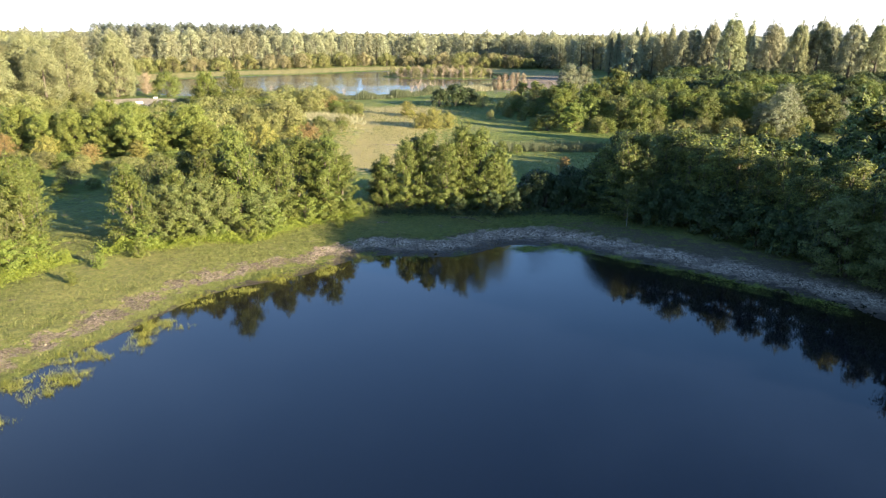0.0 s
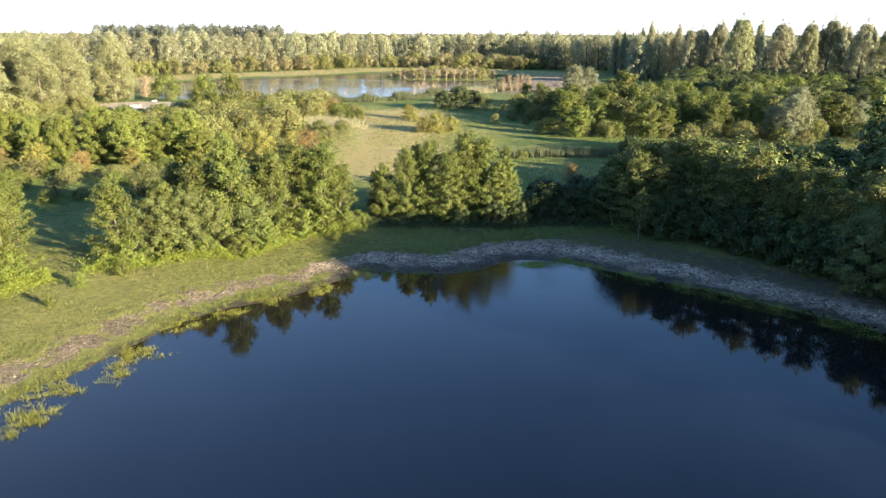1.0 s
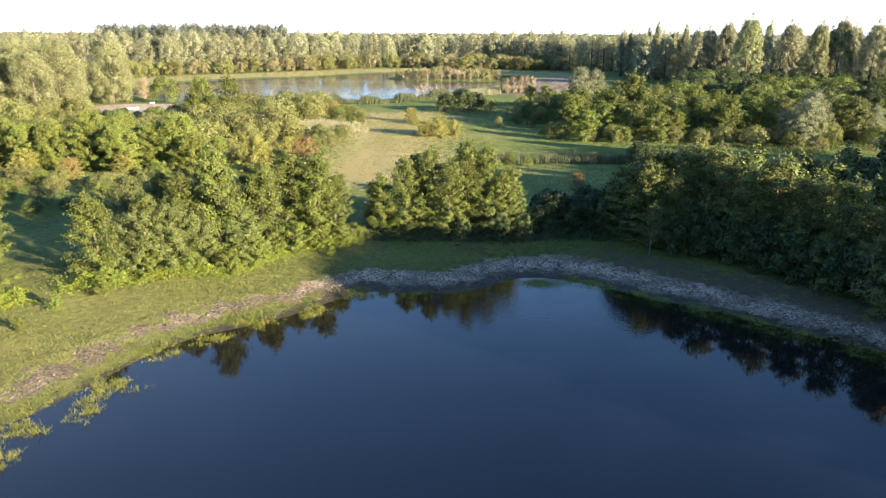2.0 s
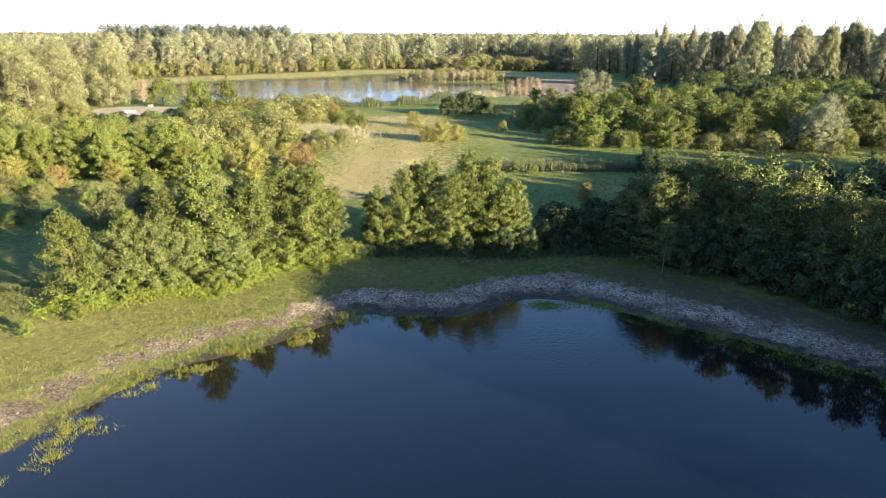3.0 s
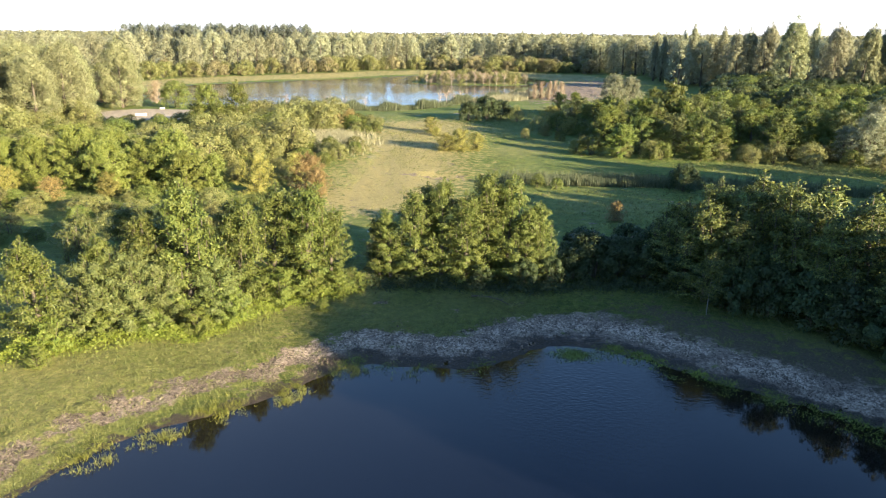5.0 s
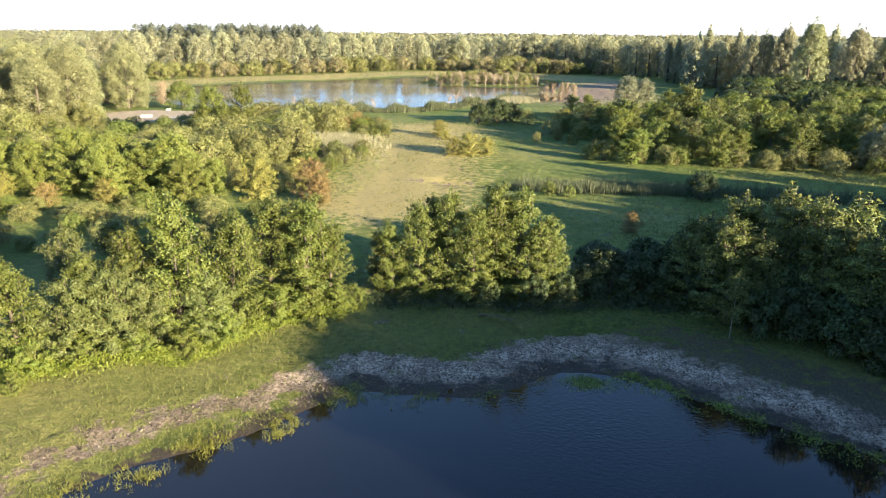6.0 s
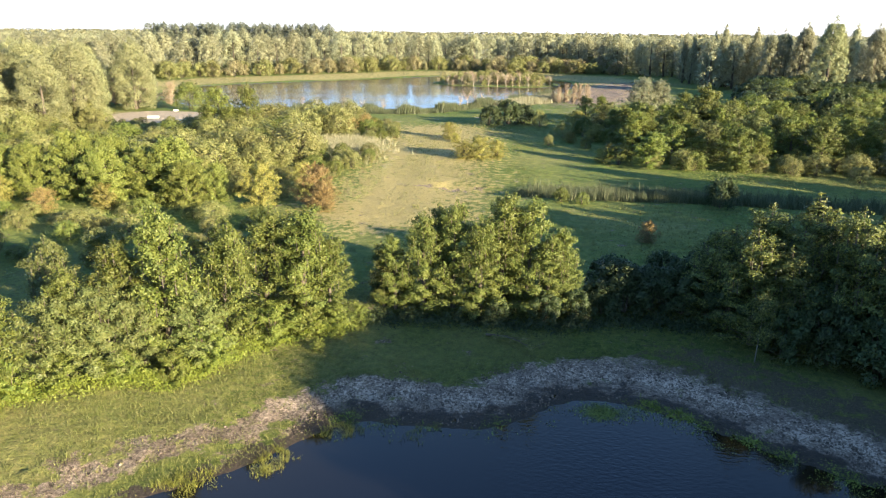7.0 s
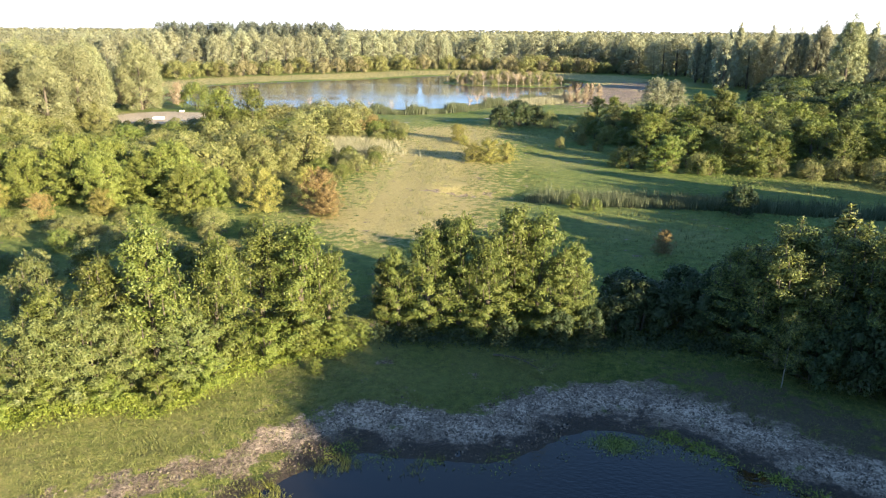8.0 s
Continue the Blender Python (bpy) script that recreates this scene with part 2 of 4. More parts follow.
def water_material(name, body, calm, centre, reach):
    """Still water with a light breeze; livelier ripples round one spot."""
    m, n, l, b = material(name, 0.03, 0.5)
    b.inputs["IOR"].default_value = 1.333
    depth = n.new("ShaderNodeAttribute")
    depth.attribute_name = "shallow"
    l.new(mix(n, l, depth.outputs["Fac"], body, (0.0095, 0.0078, 0.0042)), b.inputs["Base Color"])
    tc = n.new("ShaderNodeTexCoord")
    P = tc.outputs["Object"]
    mp = n.new("ShaderNodeMapping")
    mp.inputs["Scale"].default_value = (1.0, 1.9, 1.0)
    l.new(P, mp.inputs["Vector"])
    small, swell = noise_tex(n, l, 2.6, 3, mp.outputs[0]), noise_tex(n, l, 0.5, 2, P)
    dist = n.new("ShaderNodeVectorMath")
    dist.operation = "DISTANCE"
    l.new(P, dist.inputs[0])
    dist.inputs[1].default_value = centre
    d = dist.outputs["Value"]
    mp2 = n.new("ShaderNodeMapping")
    mp2.inputs["Scale"].default_value, mp2.inputs["Rotation"].default_value = (1.3, 2.3, 1.0), (0, 0, 0.5)
    l.new(P, mp2.inputs["Vector"])
    ring = noise_tex(n, l, 1.6, 2, mp2.outputs[0])
    near = maths(n, l, "SUBTRACT", 1.0, maths(n, l, "DIVIDE", d, reach), True)
    h = maths(n, l, "ADD", maths(n, l, "MULTIPLY", small, calm), maths(n, l, "MULTIPLY", swell, calm * 1.5))
    mp3 = n.new("ShaderNodeMapping")
    mp3.inputs["Scale"].default_value, mp3.inputs["Rotation"].default_value = (0.012, 0.05, 1.0), (0, 0, 0.2)
    l.new(P, mp3.inputs["Vector"])
    breeze = maths(n, l, "MULTIPLY", maths(n, l, "SUBTRACT", noise_tex(n, l, 1.0, 4, mp3.outputs[0]), 0.4, True), 4.0)
    h = maths(n, l, "MULTIPLY", h, maths(n, l, "ADD", breeze, 0.25))
    h = maths(n, l, "ADD", h, maths(n, l, "MULTIPLY", maths(n, l, "MULTIPLY", ring, near), 0.03))
    bump(n, l, b, h, 1.0, 1.0)
    return m


GROUND = ground_material()
# blue put into the body colour deepens the reflected sky
POND_WATER = water_material("pond_water", (0.0018, 0.0034, 0.0085), 0.002, (9.0, 70.5, 0.0), 12.0)
LAKE_WATER = water_material("lake_water", (0.11, 0.095, 0.085), 0.02, (0.0, 330.0, 0.0), 5.0)
CONCRETE = bark_material("pale_concrete", (0.27, 0.26, 0.24), (0.42, 0.41, 0.38))
DARK_PLASTIC = bark_material("dark_plastic", (0.02, 0.022, 0.025), (0.04, 0.042, 0.046))

# ---------------------------------------------------------------- plan
POND = [(-28, 26), (-30, 38), (-28.6, 46), (-25.4, 53), (-23, 59), (-20.6, 62.8), (-17, 65.6), (-13.3, 68.3), (-10.2, 71.8), (-7.8, 73.6), (-4.5, 73.2), (0, 73.2),
        (3.5, 74.8), (6.4, 77.3), (9.5, 78.1), (13.5, 76.7), (18, 73.3), (23.5, 69.6), (28.4, 65.6), (33, 61.8), (37.4, 56.6), (40.5, 48), (41, 36), (39, 18), (30, 0), (12, -16), (-10, -16), (-24, 2)]
LAKE = [(-106, 264), (-92, 257), (-76, 252), (-48, 256), (-35, 254), (-20, 263), (-12, 276), (-3, 288), (17.6, 322), (24, 345), (29, 380), (26, 402), (8, 420), (-15, 430),
        (-38, 426), (-64, 404), (-88, 383), (-110, 364), (-130, 344), (-138, 320), (-135, 300), (-122, 282)]
ISLAND = [(-38, 381), (-32, 366), (-18, 362), (-5, 360), (8, 359), (19, 366), (23, 382), (12, 402), (-7, 412), (-28, 406)]
TRACK = [(-17, 112), (-19.5, 129), (-21, 142), (-22.2, 150), (-21.4, 166), (-22, 180), (-27, 202), (-31, 224), (-33, 246)]
DITCH = [(-8, 145.6), (0, 143.6), (9, 142.4), (17, 141.4), (26, 141), (36, 140.4), (60, 138.4), (95, 134), (140, 126)]


def curve_through(points, closed, steps=6):
    """A smooth line (Catmull-Rom) through points of the plan."""
    p = np.array(points, float)
    k = len(p)
    idx = lambda i: p[i % k] if closed else p[min(max(i, 0), k - 1)]
    out = []
    for i in range(k if closed else k - 1):
        a, b, c, d = idx(i - 1), idx(i), idx(i + 1), idx(i + 2)
        for s in np.arange(steps) / steps:
            out.append(0.5 * (2 * b + (c - a) * s + (2 * a - 5 * b + 4 * c - d) * s**2 + (3 * b - a - 3 * c + d) * s**3))
    if not closed:
        out.append(p[-1])
    return np.array(out)


def line_distance(x, y, line, closed):
    """Distance from points to a line; with closed, negative inside."""
    k = len(line)
    if x.size < 64:
        a = np.asarray(line if closed else line[:-1])
        b = np.roll(a, -1, 0) if closed else np.asarray(line[1:])
        p, d = np.column_stack([x.ravel(), y.ravel()])[:, None], b - a
        s = np.clip(((p - a) * d).sum(-1) / ((d * d).sum(-1) + 1e-9), 0, 1)
        best = np.linalg.norm(p - a - s[..., None] * d, axis=-1).min(1).reshape(x.shape)
        if not closed:
            return best
        py = p[..., 1]
        cross = ((a[:, 1] > py) != (b[:, 1] > py)) & (p[..., 0] < d[:, 0] * (py - a[:, 1]) / (d[:, 1] + 1e-12) + a[:, 0])
        return np.where((cross.sum(1) % 2 == 1).reshape(x.shape), -best, best)
    best, inside = np.full(x.shape, 1e9), np.zeros(x.shape, bool)
    for i in range(k if closed else k - 1):
        (ax, ay), (bx, by) = line[i], line[(i + 1) % k]
        dx, dy = bx - ax, by - ay
        s = np.clip(((x - ax) * dx + (y - ay) * dy) / (dx * dx + dy * dy + 1e-9), 0, 1)
        best = np.minimum(best, np.hypot(x - ax - s * dx, y - ay - s * dy))
        if closed:
            cross = (ay > y) != (by > y)
            inside ^= cross & (x < (bx - ax) * (y - ay) / (by - ay + 1e-12) + ax)
    return np.where(inside, -best, best) if closed else best


POND_LINE, LAKE_LINE, ISLAND_LINE = (curve_through(p, True) for p in (POND, LAKE, ISLAND))
TRACK_LINE, DITCH_LINE = curve_through(TRACK, False), curve_through(DITCH, False)


def rough_wave(x, y):
    """Smooth uneven ground, a few octaves of crossing waves."""
    h = 0.0
    for i, (f, a) in enumerate(((0.05, 0.30), (0.13, 0.16), (0.31, 0.09), (0.8, 0.045), (1.9, 0.03), (3.3, 0.02))):
        h = h + a * np.sin(f * (x * math.cos(i * 1.7) + y * math.sin(i * 1.7)) + i) * np.sin(f * 1.13 * (y * math.cos(i * 2.3) - x * math.sin(i * 2.3)) + 2 * i)
    return h


def land(x, y):
    """Height of the ground, and the distances to pond, lake, track and ditch."""
    dp = line_distance(x, y, POND_LINE, True)
    dl = np.maximum(line_distance(x, y, LAKE_LINE, True), -line_distance(x, y, ISLAND_LINE, True))
    dd, dt = line_distance(x, y, DITCH_LINE, False), line_distance(x, y, TRACK_LINE, False)
    w = rough_wave(x, y)
    edge = lambda d: np.where(d < 0, np.maximum(d * 0.16, -1.5), np.minimum(d * 0.075, 0.45) + np.clip((d - 8) * 0.03, 0, 0.45))
    z = np.minimum(edge(dp + w * 2.2), edge(dl + w * 4))
    z = z + w * np.clip(np.minimum(dp, dl) * 0.12, 0.12, 1.0) * 0.7
    # far land lowered so the skyline sits right in the camera's view
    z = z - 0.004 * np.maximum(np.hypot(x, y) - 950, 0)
    z = z - 0.75 * np.exp(-(dd / 2.4) ** 2) - 0.08 * np.exp(-(dt / 1.5) ** 2)
    return z, dp, dl, dt, dd


def land_z(x, y):
    return float(land(np.array([float(x)]), np.array([float(y)]))[0][0])


# ---------------------------------------------------------------- mesh helpers
def mesh_of(name, verts, faces, mat, smooth=False):
    me = bpy.data.meshes.new(name)
    me.from_pydata([tuple(v) for v in verts], [], [tuple(f) for f in faces])
    if smooth:
        me.shade_smooth()
    me.materials.append(mat)
    return me


def blades_mesh(name, corners, mat):
    """corners: N x 3 x 3 or N x 4 x 3, one blade each."""
    k, c = corners.shape[:2]
    me = bpy.data.meshes.new(name)
    me.vertices.add(c * k)
    me.vertices.foreach_set("co", np.ascontiguousarray(corners, np.float32).ravel())
    me.loops.add(c * k)
    me.loops.foreach_set("vertex_index", np.arange(c * k, dtype=np.int32))
    me.polygons.add(k)
    me.polygons.foreach_set("loop_start", np.arange(0, c * k, c, dtype=np.int32))
    me.update(calc_edges=True)
    me.materials.append(mat)
    return me


def part(name, me, parent, label=""):
    ob = new(name, me)
    ob.parent = parent
    return tagged(ob, label)


def unit(v):
    return v / (np.linalg.norm(v, axis=-1, keepdims=True) + 1e-9)


def leaves(rng, centres, outward, size, narrow=0.55, up=0.25, droop=0.0):
    """Leaf sprays, one blade each: N x 3 x 3, facing roughly outward and up, with plenty of scatter."""
    k = len(centres)
    nrm = unit(outward + rng.normal(0, 0.75, (k, 3)) + np.array([0, 0, up]))
    tip = unit(np.cross(nrm, rng.normal(0, 1, (k, 3))) + np.array([0, 0, -droop]))
    side = unit(np.cross(nrm, tip))
    s = (size * rng.uniform(0.65, 1.35, k))[:, None]
    return np.stack([centres - tip * s * 0.5 + side * s * narrow * 0.45, centres - tip * s * 0.4 - side * s * narrow * 0.5, centres + tip * s * 0.62 + nrm * s * 0.1], 1)


def tube(verts, faces, points, radii, sides=6):
    base = len(verts)
    for i, (p, r) in enumerate(zip(points, radii)):
        d = np.array(points[min(i + 1, len(points) - 1)]) - np.array(points[max(i - 1, 0)])
        d = d / (np.linalg.norm(d) + 1e-9)
        a = np.cross(d, (1, 0, 0) if abs(d[0]) < 0.8 else (0, 1, 0))
        a = a / np.linalg.norm(a)
        b = np.cross(d, a)
        for s in range(sides):
            t = 2 * math.pi * s / sides
            verts.append(np.array(p) + r * (a * math.cos(t) + b * math.sin(t)))
    for i in range(len(points) - 1):
        for s in range(sides):
            u, v = base + i * sides + s, base + i * sides + (s + 1) % sides
            faces.append((u, v, v + sides, u + sides))
    faces.append(tuple(base + (len(points) - 1) * sides + s for s in range(sides)))


placed, models = set(), []


def plant(name, seed, height, profile, limbs, per_limb, per_clump, leaf, leaf_mat, bark, stems=1, lift=0.5, spread=1.0, clump=0.5,
          narrow=0.55, start=0.12, droop=0.0, stout=1.0, spire=0, lobes=0, lobe=0.36, label="", category="tree", sides=5):
    """A tree or shrub: stem(s) and limbs as tapered tubes, leaf clumps along the outer part of every limb.
    profile(u): crown radius at u = 0..1 of the height."""
    rng = np.random.default_rng(seed)
    root = new(name)
    tagged(root, label, category)
    tv, tf, centres, outs = [], [], [], []
    bend = rng.normal(0, 0.05 * min(height, 9), 2)
    axis = lambda u: np.array([bend[0] * u * u, bend[1] * u * u, u * height * 0.97])
    girth = (0.018 * height + 0.03) * stout
    if stems == 1:
        tube(tv, tf, [axis(u) - (0, 0, 0.5 if u == 0 else 0) for u in np.linspace(0, 1, 8)], [girth * (1.25 - 1.2 * u) for u in np.linspace(0, 1, 8)], 8)
    else:
        for s in range(stems):
            a = 2 * math.pi * s / stems + rng.uniform(-0.4, 0.4)
            d = np.array([math.cos(a), math.sin(a), 0]) * rng.uniform(0.1, 0.55) * profile(0.6)
            tube(tv, tf, [np.array([0, 0, -0.4]) + d * 0.15, d * 0.45 + (0, 0, height * 0.35), d + (0, 0, height * rng.uniform(0.65, 0.92))],
                 [girth * 0.6, girth * 0.42, 0.02], sides)
    turn = rng.uniform(0, 6.28)
    for i in range(limbs):
        u = start + (0.98 - start) * ((i + rng.uniform(0, 1)) / limbs) ** 0.9
        turn += 2.4 + rng.normal(0, 0.35)
        r = profile(u) * rng.uniform(0.6, 1.2)
        d = np.array([math.cos(turn), math.sin(turn), 0.0])
        p0 = axis(max(u - lift * r / height, 0.04))
        p1 = axis(u) + d * r + (0, 0, rng.normal(0, 0.03 * height))
        pm = (p0 + p1) / 2 + (0, 0, 0.08 * r * (1 if droop == 0 else 2))
        tube(tv, tf, [p0, pm, p1], [girth * 0.34 * (1.1 - u * 0.8), girth * 0.2 * (1.1 - u * 0.8), 0.012], 3)
        for c in range(0 if lobes else per_limb):
            s = 1.0 - 0.72 * (c / max(per_limb - 1, 1)) * rng.uniform(0.8, 1.1)
            q = p0 * (1 - s) ** 2 + 2 * pm * s * (1 - s) + p1 * s * s
            k = max(int(per_clump * rng.uniform(0.6, 1.35)), 3)
            off = unit(rng.normal(0, 1, (k, 3))) * rng.uniform(0.35, 1.6, (k, 1)) * np.array([clump * spread, clump * spread, clump * 0.6])
            off[:, 2] -= droop * clump * rng.uniform(0, 1.5, k)
            centres.append(q + off)
            outs.append(1.35 * unit(unit(off) * 0.7 + d * 0.55 + np.array([0, 0, 0.4])))
    for i in range(lobes):
        u = start + 0.03 + (0.93 - start) * ((i + rng.uniform(0, 1)) / lobes) ** 0.85
        turn += 2.4 + rng.normal(0, 0.4)
        size = lobe * profile(0.45) * rng.uniform(0.65, 1.3)
        mid = axis(min(u, 0.93)) + max(profile(u) - size * 0.8, 0) * rng.uniform(0.8, 1.1) * np.array([math.cos(turn), math.sin(turn), 0])
        k = int(per_clump * rng.uniform(0.8, 1.2))
        way = unit(rng.normal(0, 1, (k, 3)) + np.array([0.45 * math.cos(turn), 0.45 * math.sin(turn), 0.5]))
        shell = size * (rng.uniform(0.55, 1.08, k) ** 0.6 + 0.14 * np.sin(way[:, 0] * 7 + i) * np.sin(way[:, 2] * 6 + way[:, 1] * 5))
        centres.append(mid + way * shell[:, None] * np.array([1, 1, 0.9]))
        outs.append(way * 2.6)
    for s in range(spire):
        k = max(per_clump, 12)
        u, a = (1.0, 0.0) if s == 0 else (rng.uniform(0.45, 0.93), rng.uniform(0, 6.28))
        foot = axis(u) + (0 if s == 0 else profile(u) * rng.uniform(0.55, 0.95)) * np.array([math.cos(a), math.sin(a), 0])
        tall = height * rng.uniform(0.10, 0.17)
        t = rng.uniform(-0.6, 0.75, k)
        w = ((0.8 - t) * tall * 0.24)[:, None]
        centres.append(foot + rng.normal(0, 1, (k, 3)) * w * np.array([1, 1, 0.3]) + np.column_stack([0 * t, 0 * t, t * tall * 0.62]))
        outs.append(unit(rng.normal(0, 1, (k, 3)) + (0, 0, 0.6)))
        tube(tv, tf, [foot - (0, 0, tall * 0.5), foot + (0, 0, tall * 0.45)], [girth * 0.2, 0.01], 3)
    c, o = np.concatenate(centres), np.concatenate(outs)
    keep = c[:, 2] > 0.15
    models.append(root)
    part("trunk", mesh_of("trunk", tv, tf, bark, True), root)
    part("crown", blades_mesh("crown", leaves(rng, c[keep], o[keep], leaf, narrow, droop=droop), leaf_mat), root)
    return root


def cone(top, wide, low=0.16):
    """Crown that is widest at low and narrows to the top."""
    return lambda u: wide * (min(1.0, 0.45 + 0.55 * u / low) if u < low else top + (1 - top) * (1 - ((u - low) / (1 - low)) ** 1.5))


def dome(wide, flat=0.5):
    return lambda u: wide * max(0.08, math.sqrt(max(0.0, 1 - max(0.0, (u - flat) / (1 - flat)) ** 2))) * (0.8 + 0.2 * min(1, u / 0.25))


def column(wide):
    return lambda u: wide * (min(1.0, 0.35 + u * 3.0) if u < 0.22 else max(0.1, 1 - ((u - 0.22) / 0.78) ** 2.2))


GROUPS = {"alder_tree": "alders round the pond", "forest_tree": "trees of the far forest", "willow_tree": "willow stand", "scrub_tree": "thicket trees",
          "olive_shrub": "scrub bushes", "green_shrub": "scrub bushes", "tall_tree": "tall wood edge", "poplar_tree": "poplar row", "lakeside_shrub": "shrubs of the far shore",
          "dead_tree": "drowned trees", "pine_tree": "pines on the far rise", "shade_shrub": "shrubs in the shade", "bank_shrub": "shrubs at the bank", "broadleaf_shrub": "broadleaf shrubs by the meadow"}


def put(kind, x, y, height, wide=1.0, rng=random):
    """A copy of one of the kind's variants, standing on the ground; its first copy moves the model itself."""
    ob, h0 = kind[rng.randrange(len(kind))]
    tagged(ob, group=GROUPS.get(ob.name.split(".")[0], ""))
    s = height / h0
    m = pose(x, y, land_z(x, y) - 0.05, rng.uniform(-3, 3), rng.uniform(-3, 3), rng.uniform(0, 360)) @ Matrix.Diagonal((s * wide, s * wide, s, 1))
    if ob.name not in placed:
        placed.add(ob.name)
        ob.matrix_basis = m
        return ob
    base = ob.scale.copy()
    ob.scale = (1, 1, 1)
    made = copy_thing(ob, m)
    ob.scale = base
    return made


def scatter(kind, region, step, low, high, wide=(0.9, 1.2), seed=1, keep=None):
    """Plants on a jittered grid inside a region of the plan (x0, x1, y0, y1)."""
    rng = random.Random(seed)
    x0, x1, y0, y1 = region
    y, odd = y0, 0
    while y <= y1:
        x = x0 + (step / 2 if odd else 0)
        while x <= x1:
            px, py = x + rng.uniform(-0.4, 0.4) * step, y + rng.uniform(-0.4, 0.4) * step
            if keep is None or keep(px, py):
                put(kind, px, py, rng.uniform(low, high), rng.uniform(*wide), rng)
            x += step
        y += step * 0.87
        odd = not odd

# ---------------------------------------------------------------- ground and water
def stretched(a, b, step, far, growth=1.16):
    """Grid lines: even between a and b, then ever wider out to far on both sides."""
    mid = list(np.arange(a, b, step))
    out, s, v = [], step, mid[-1]
    while v < far:
        s *= growth
        v += s
        out.append(v)
    low, s, v = [], step, mid[0]
    while v > -far:
        s *= growth
        v -= s
        low.append(v)
    return np.array(low[::-1] + mid + out)


TABLE = np.random.default_rng(12).uniform(-1, 1, (256, 256))


def value_noise(x, y):
    """Smooth random bumps about one unit across."""
    i, j = np.floor(x).astype(int), np.floor(y).astype(int)
    u, v = x - i, y - j
    u, v = u * u * (3 - 2 * u), v * v * (3 - 2 * v)
    g = lambda a, b: TABLE[a % 256, b % 256]
    return (g(i, j) * (1 - u) + g(i + 1, j) * u) * (1 - v) + (g(i, j + 1) * (1 - u) + g(i + 1, j + 1) * u) * v


def build_ground():
    gx = stretched(-48, 46, 0.36, 4200, 1.13)
    near = list(np.arange(40, 92, 0.36)) + list(np.arange(92, 112, 0.65))
    s, v = 0.65, near[-1]
    while v < 4300:
        s = min(s * 1.02, 4.0) if v < 480 else s * 1.2
        v += s
        near.append(v)
    back, s, v = [], 0.5, 40.0
    while v > -3500:
        s *= 1.25
        v -= s
        back.append(v)
    gy = np.array(back[::-1] + near)
    X, Y = np.meshgrid(gx, gy)
    x, y = X.ravel(), Y.ravel()
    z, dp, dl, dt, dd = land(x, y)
    trod = np.clip((9.5 - dp) / 3, 0, 1) * np.clip((dp - 0.3) / 1.2, 0, 1)
    z = z + trod * (0.075 * value_noise(x * 1.7, y * 1.7) + 0.055 * value_noise(x * 3.1 + 50, y * 3.1) + 0.03 * np.minimum(value_noise(x * 2.3, y * 2.3 + 90) * 3, 0))
    nx, ny = len(gx), len(gy)
    me = bpy.data.meshes.new("ground")
    me.vertices.add(nx * ny)
    me.vertices.foreach_set("co", np.column_stack([x, y, z]).astype(np.float32).ravel())
    i = np.arange(nx * ny).reshape(ny, nx)
    f = np.stack([i[:-1, :-1], i[:-1, 1:], i[1:, 1:], i[1:, :-1]], -1).reshape(-1, 4)
    me.loops.add(f.size)
    me.loops.foreach_set("vertex_index", f.ravel().astype(np.int32))
    me.polygons.add(len(f))
    me.polygons.foreach_set("loop_start", np.arange(0, f.size, 4, dtype=np.int32))
    me.update(calc_edges=True)
    me.shade_smooth()
    lim = lambda v: np.clip(v, 0, 1)
    front = lim((x + 30) / 14)
    mud_width = 4.2 + 2.6 * lim((x + 22) / 12) + 1.8 * lim((x - 6) / 8)
    mud = lim((mud_width - dp) / 2.2) * (0.62 + 0.38 * front)
    side = lim((-9 - x) / 8)
    mud = (1 - side) * mud + side * 0.66 * np.exp(-(((dp - 3.6) / 1.9) ** 2)) * (dp < 9)
    mud = np.maximum(mud, 0.55 * np.exp(-(((x + 8) / 9) ** 2) - ((y - 145.6) / 1.2) ** 2))
    wet = lim((3.4 - 1.6 * side - dp) / 2.6) * (dp > -60)
    wet = np.maximum(wet, lim((2.0 - dl) / 3.0))
    sand = 1.1 * np.exp(-np.maximum(((x + 96) / 19) ** 4 + ((y - 226) / 13) ** 4, 0))
    sand = np.maximum(sand, 0.42 * np.exp(-((dt / 2.2) ** 2)) * lim((y - 140) / 20) * lim((196 - y) / 30))
    mud = np.maximum(mud, 0.9 * np.exp(-((x - 28 - (y - 290) * 0.27) / 15) ** 4 - ((y - 332) / 58) ** 4))
    sand = np.maximum(sand, 0.5 * np.exp(-((y - 228 - 0.55 * (x + 30)) / 1.6) ** 2) * (np.abs(x + 22) < 16))
    # dry straw tone, raised further over the sunlit part of the meadow
    straw = lim(0.86 - np.abs(x + 15) / 32) * lim((y - 105) / 20) * lim((235 - y) / 20)
    straw = np.maximum(straw, 0.6 * lim((dl - 2) / 4) * lim((44 - dl) / 10) * (y > 300))
    # straw streaks, also there to yellow the sunlit bank
    dry = 0.5 * lim((-4 - x) / 8) * lim((dp - 1) / 2) * lim((22 - dp) / 8)
    earth = 0.62 * lim((x - 7) / 10) * lim((dp - 4.6) / 2) * lim((15 - dp) / 5)
    lime = 0.3 + (0.1 + 0.95 * np.exp(-(((dp - 4.6) / 1.6) ** 2))) * lim((x + 15) / 6)
    meadow = lim((y - 96) / 10)
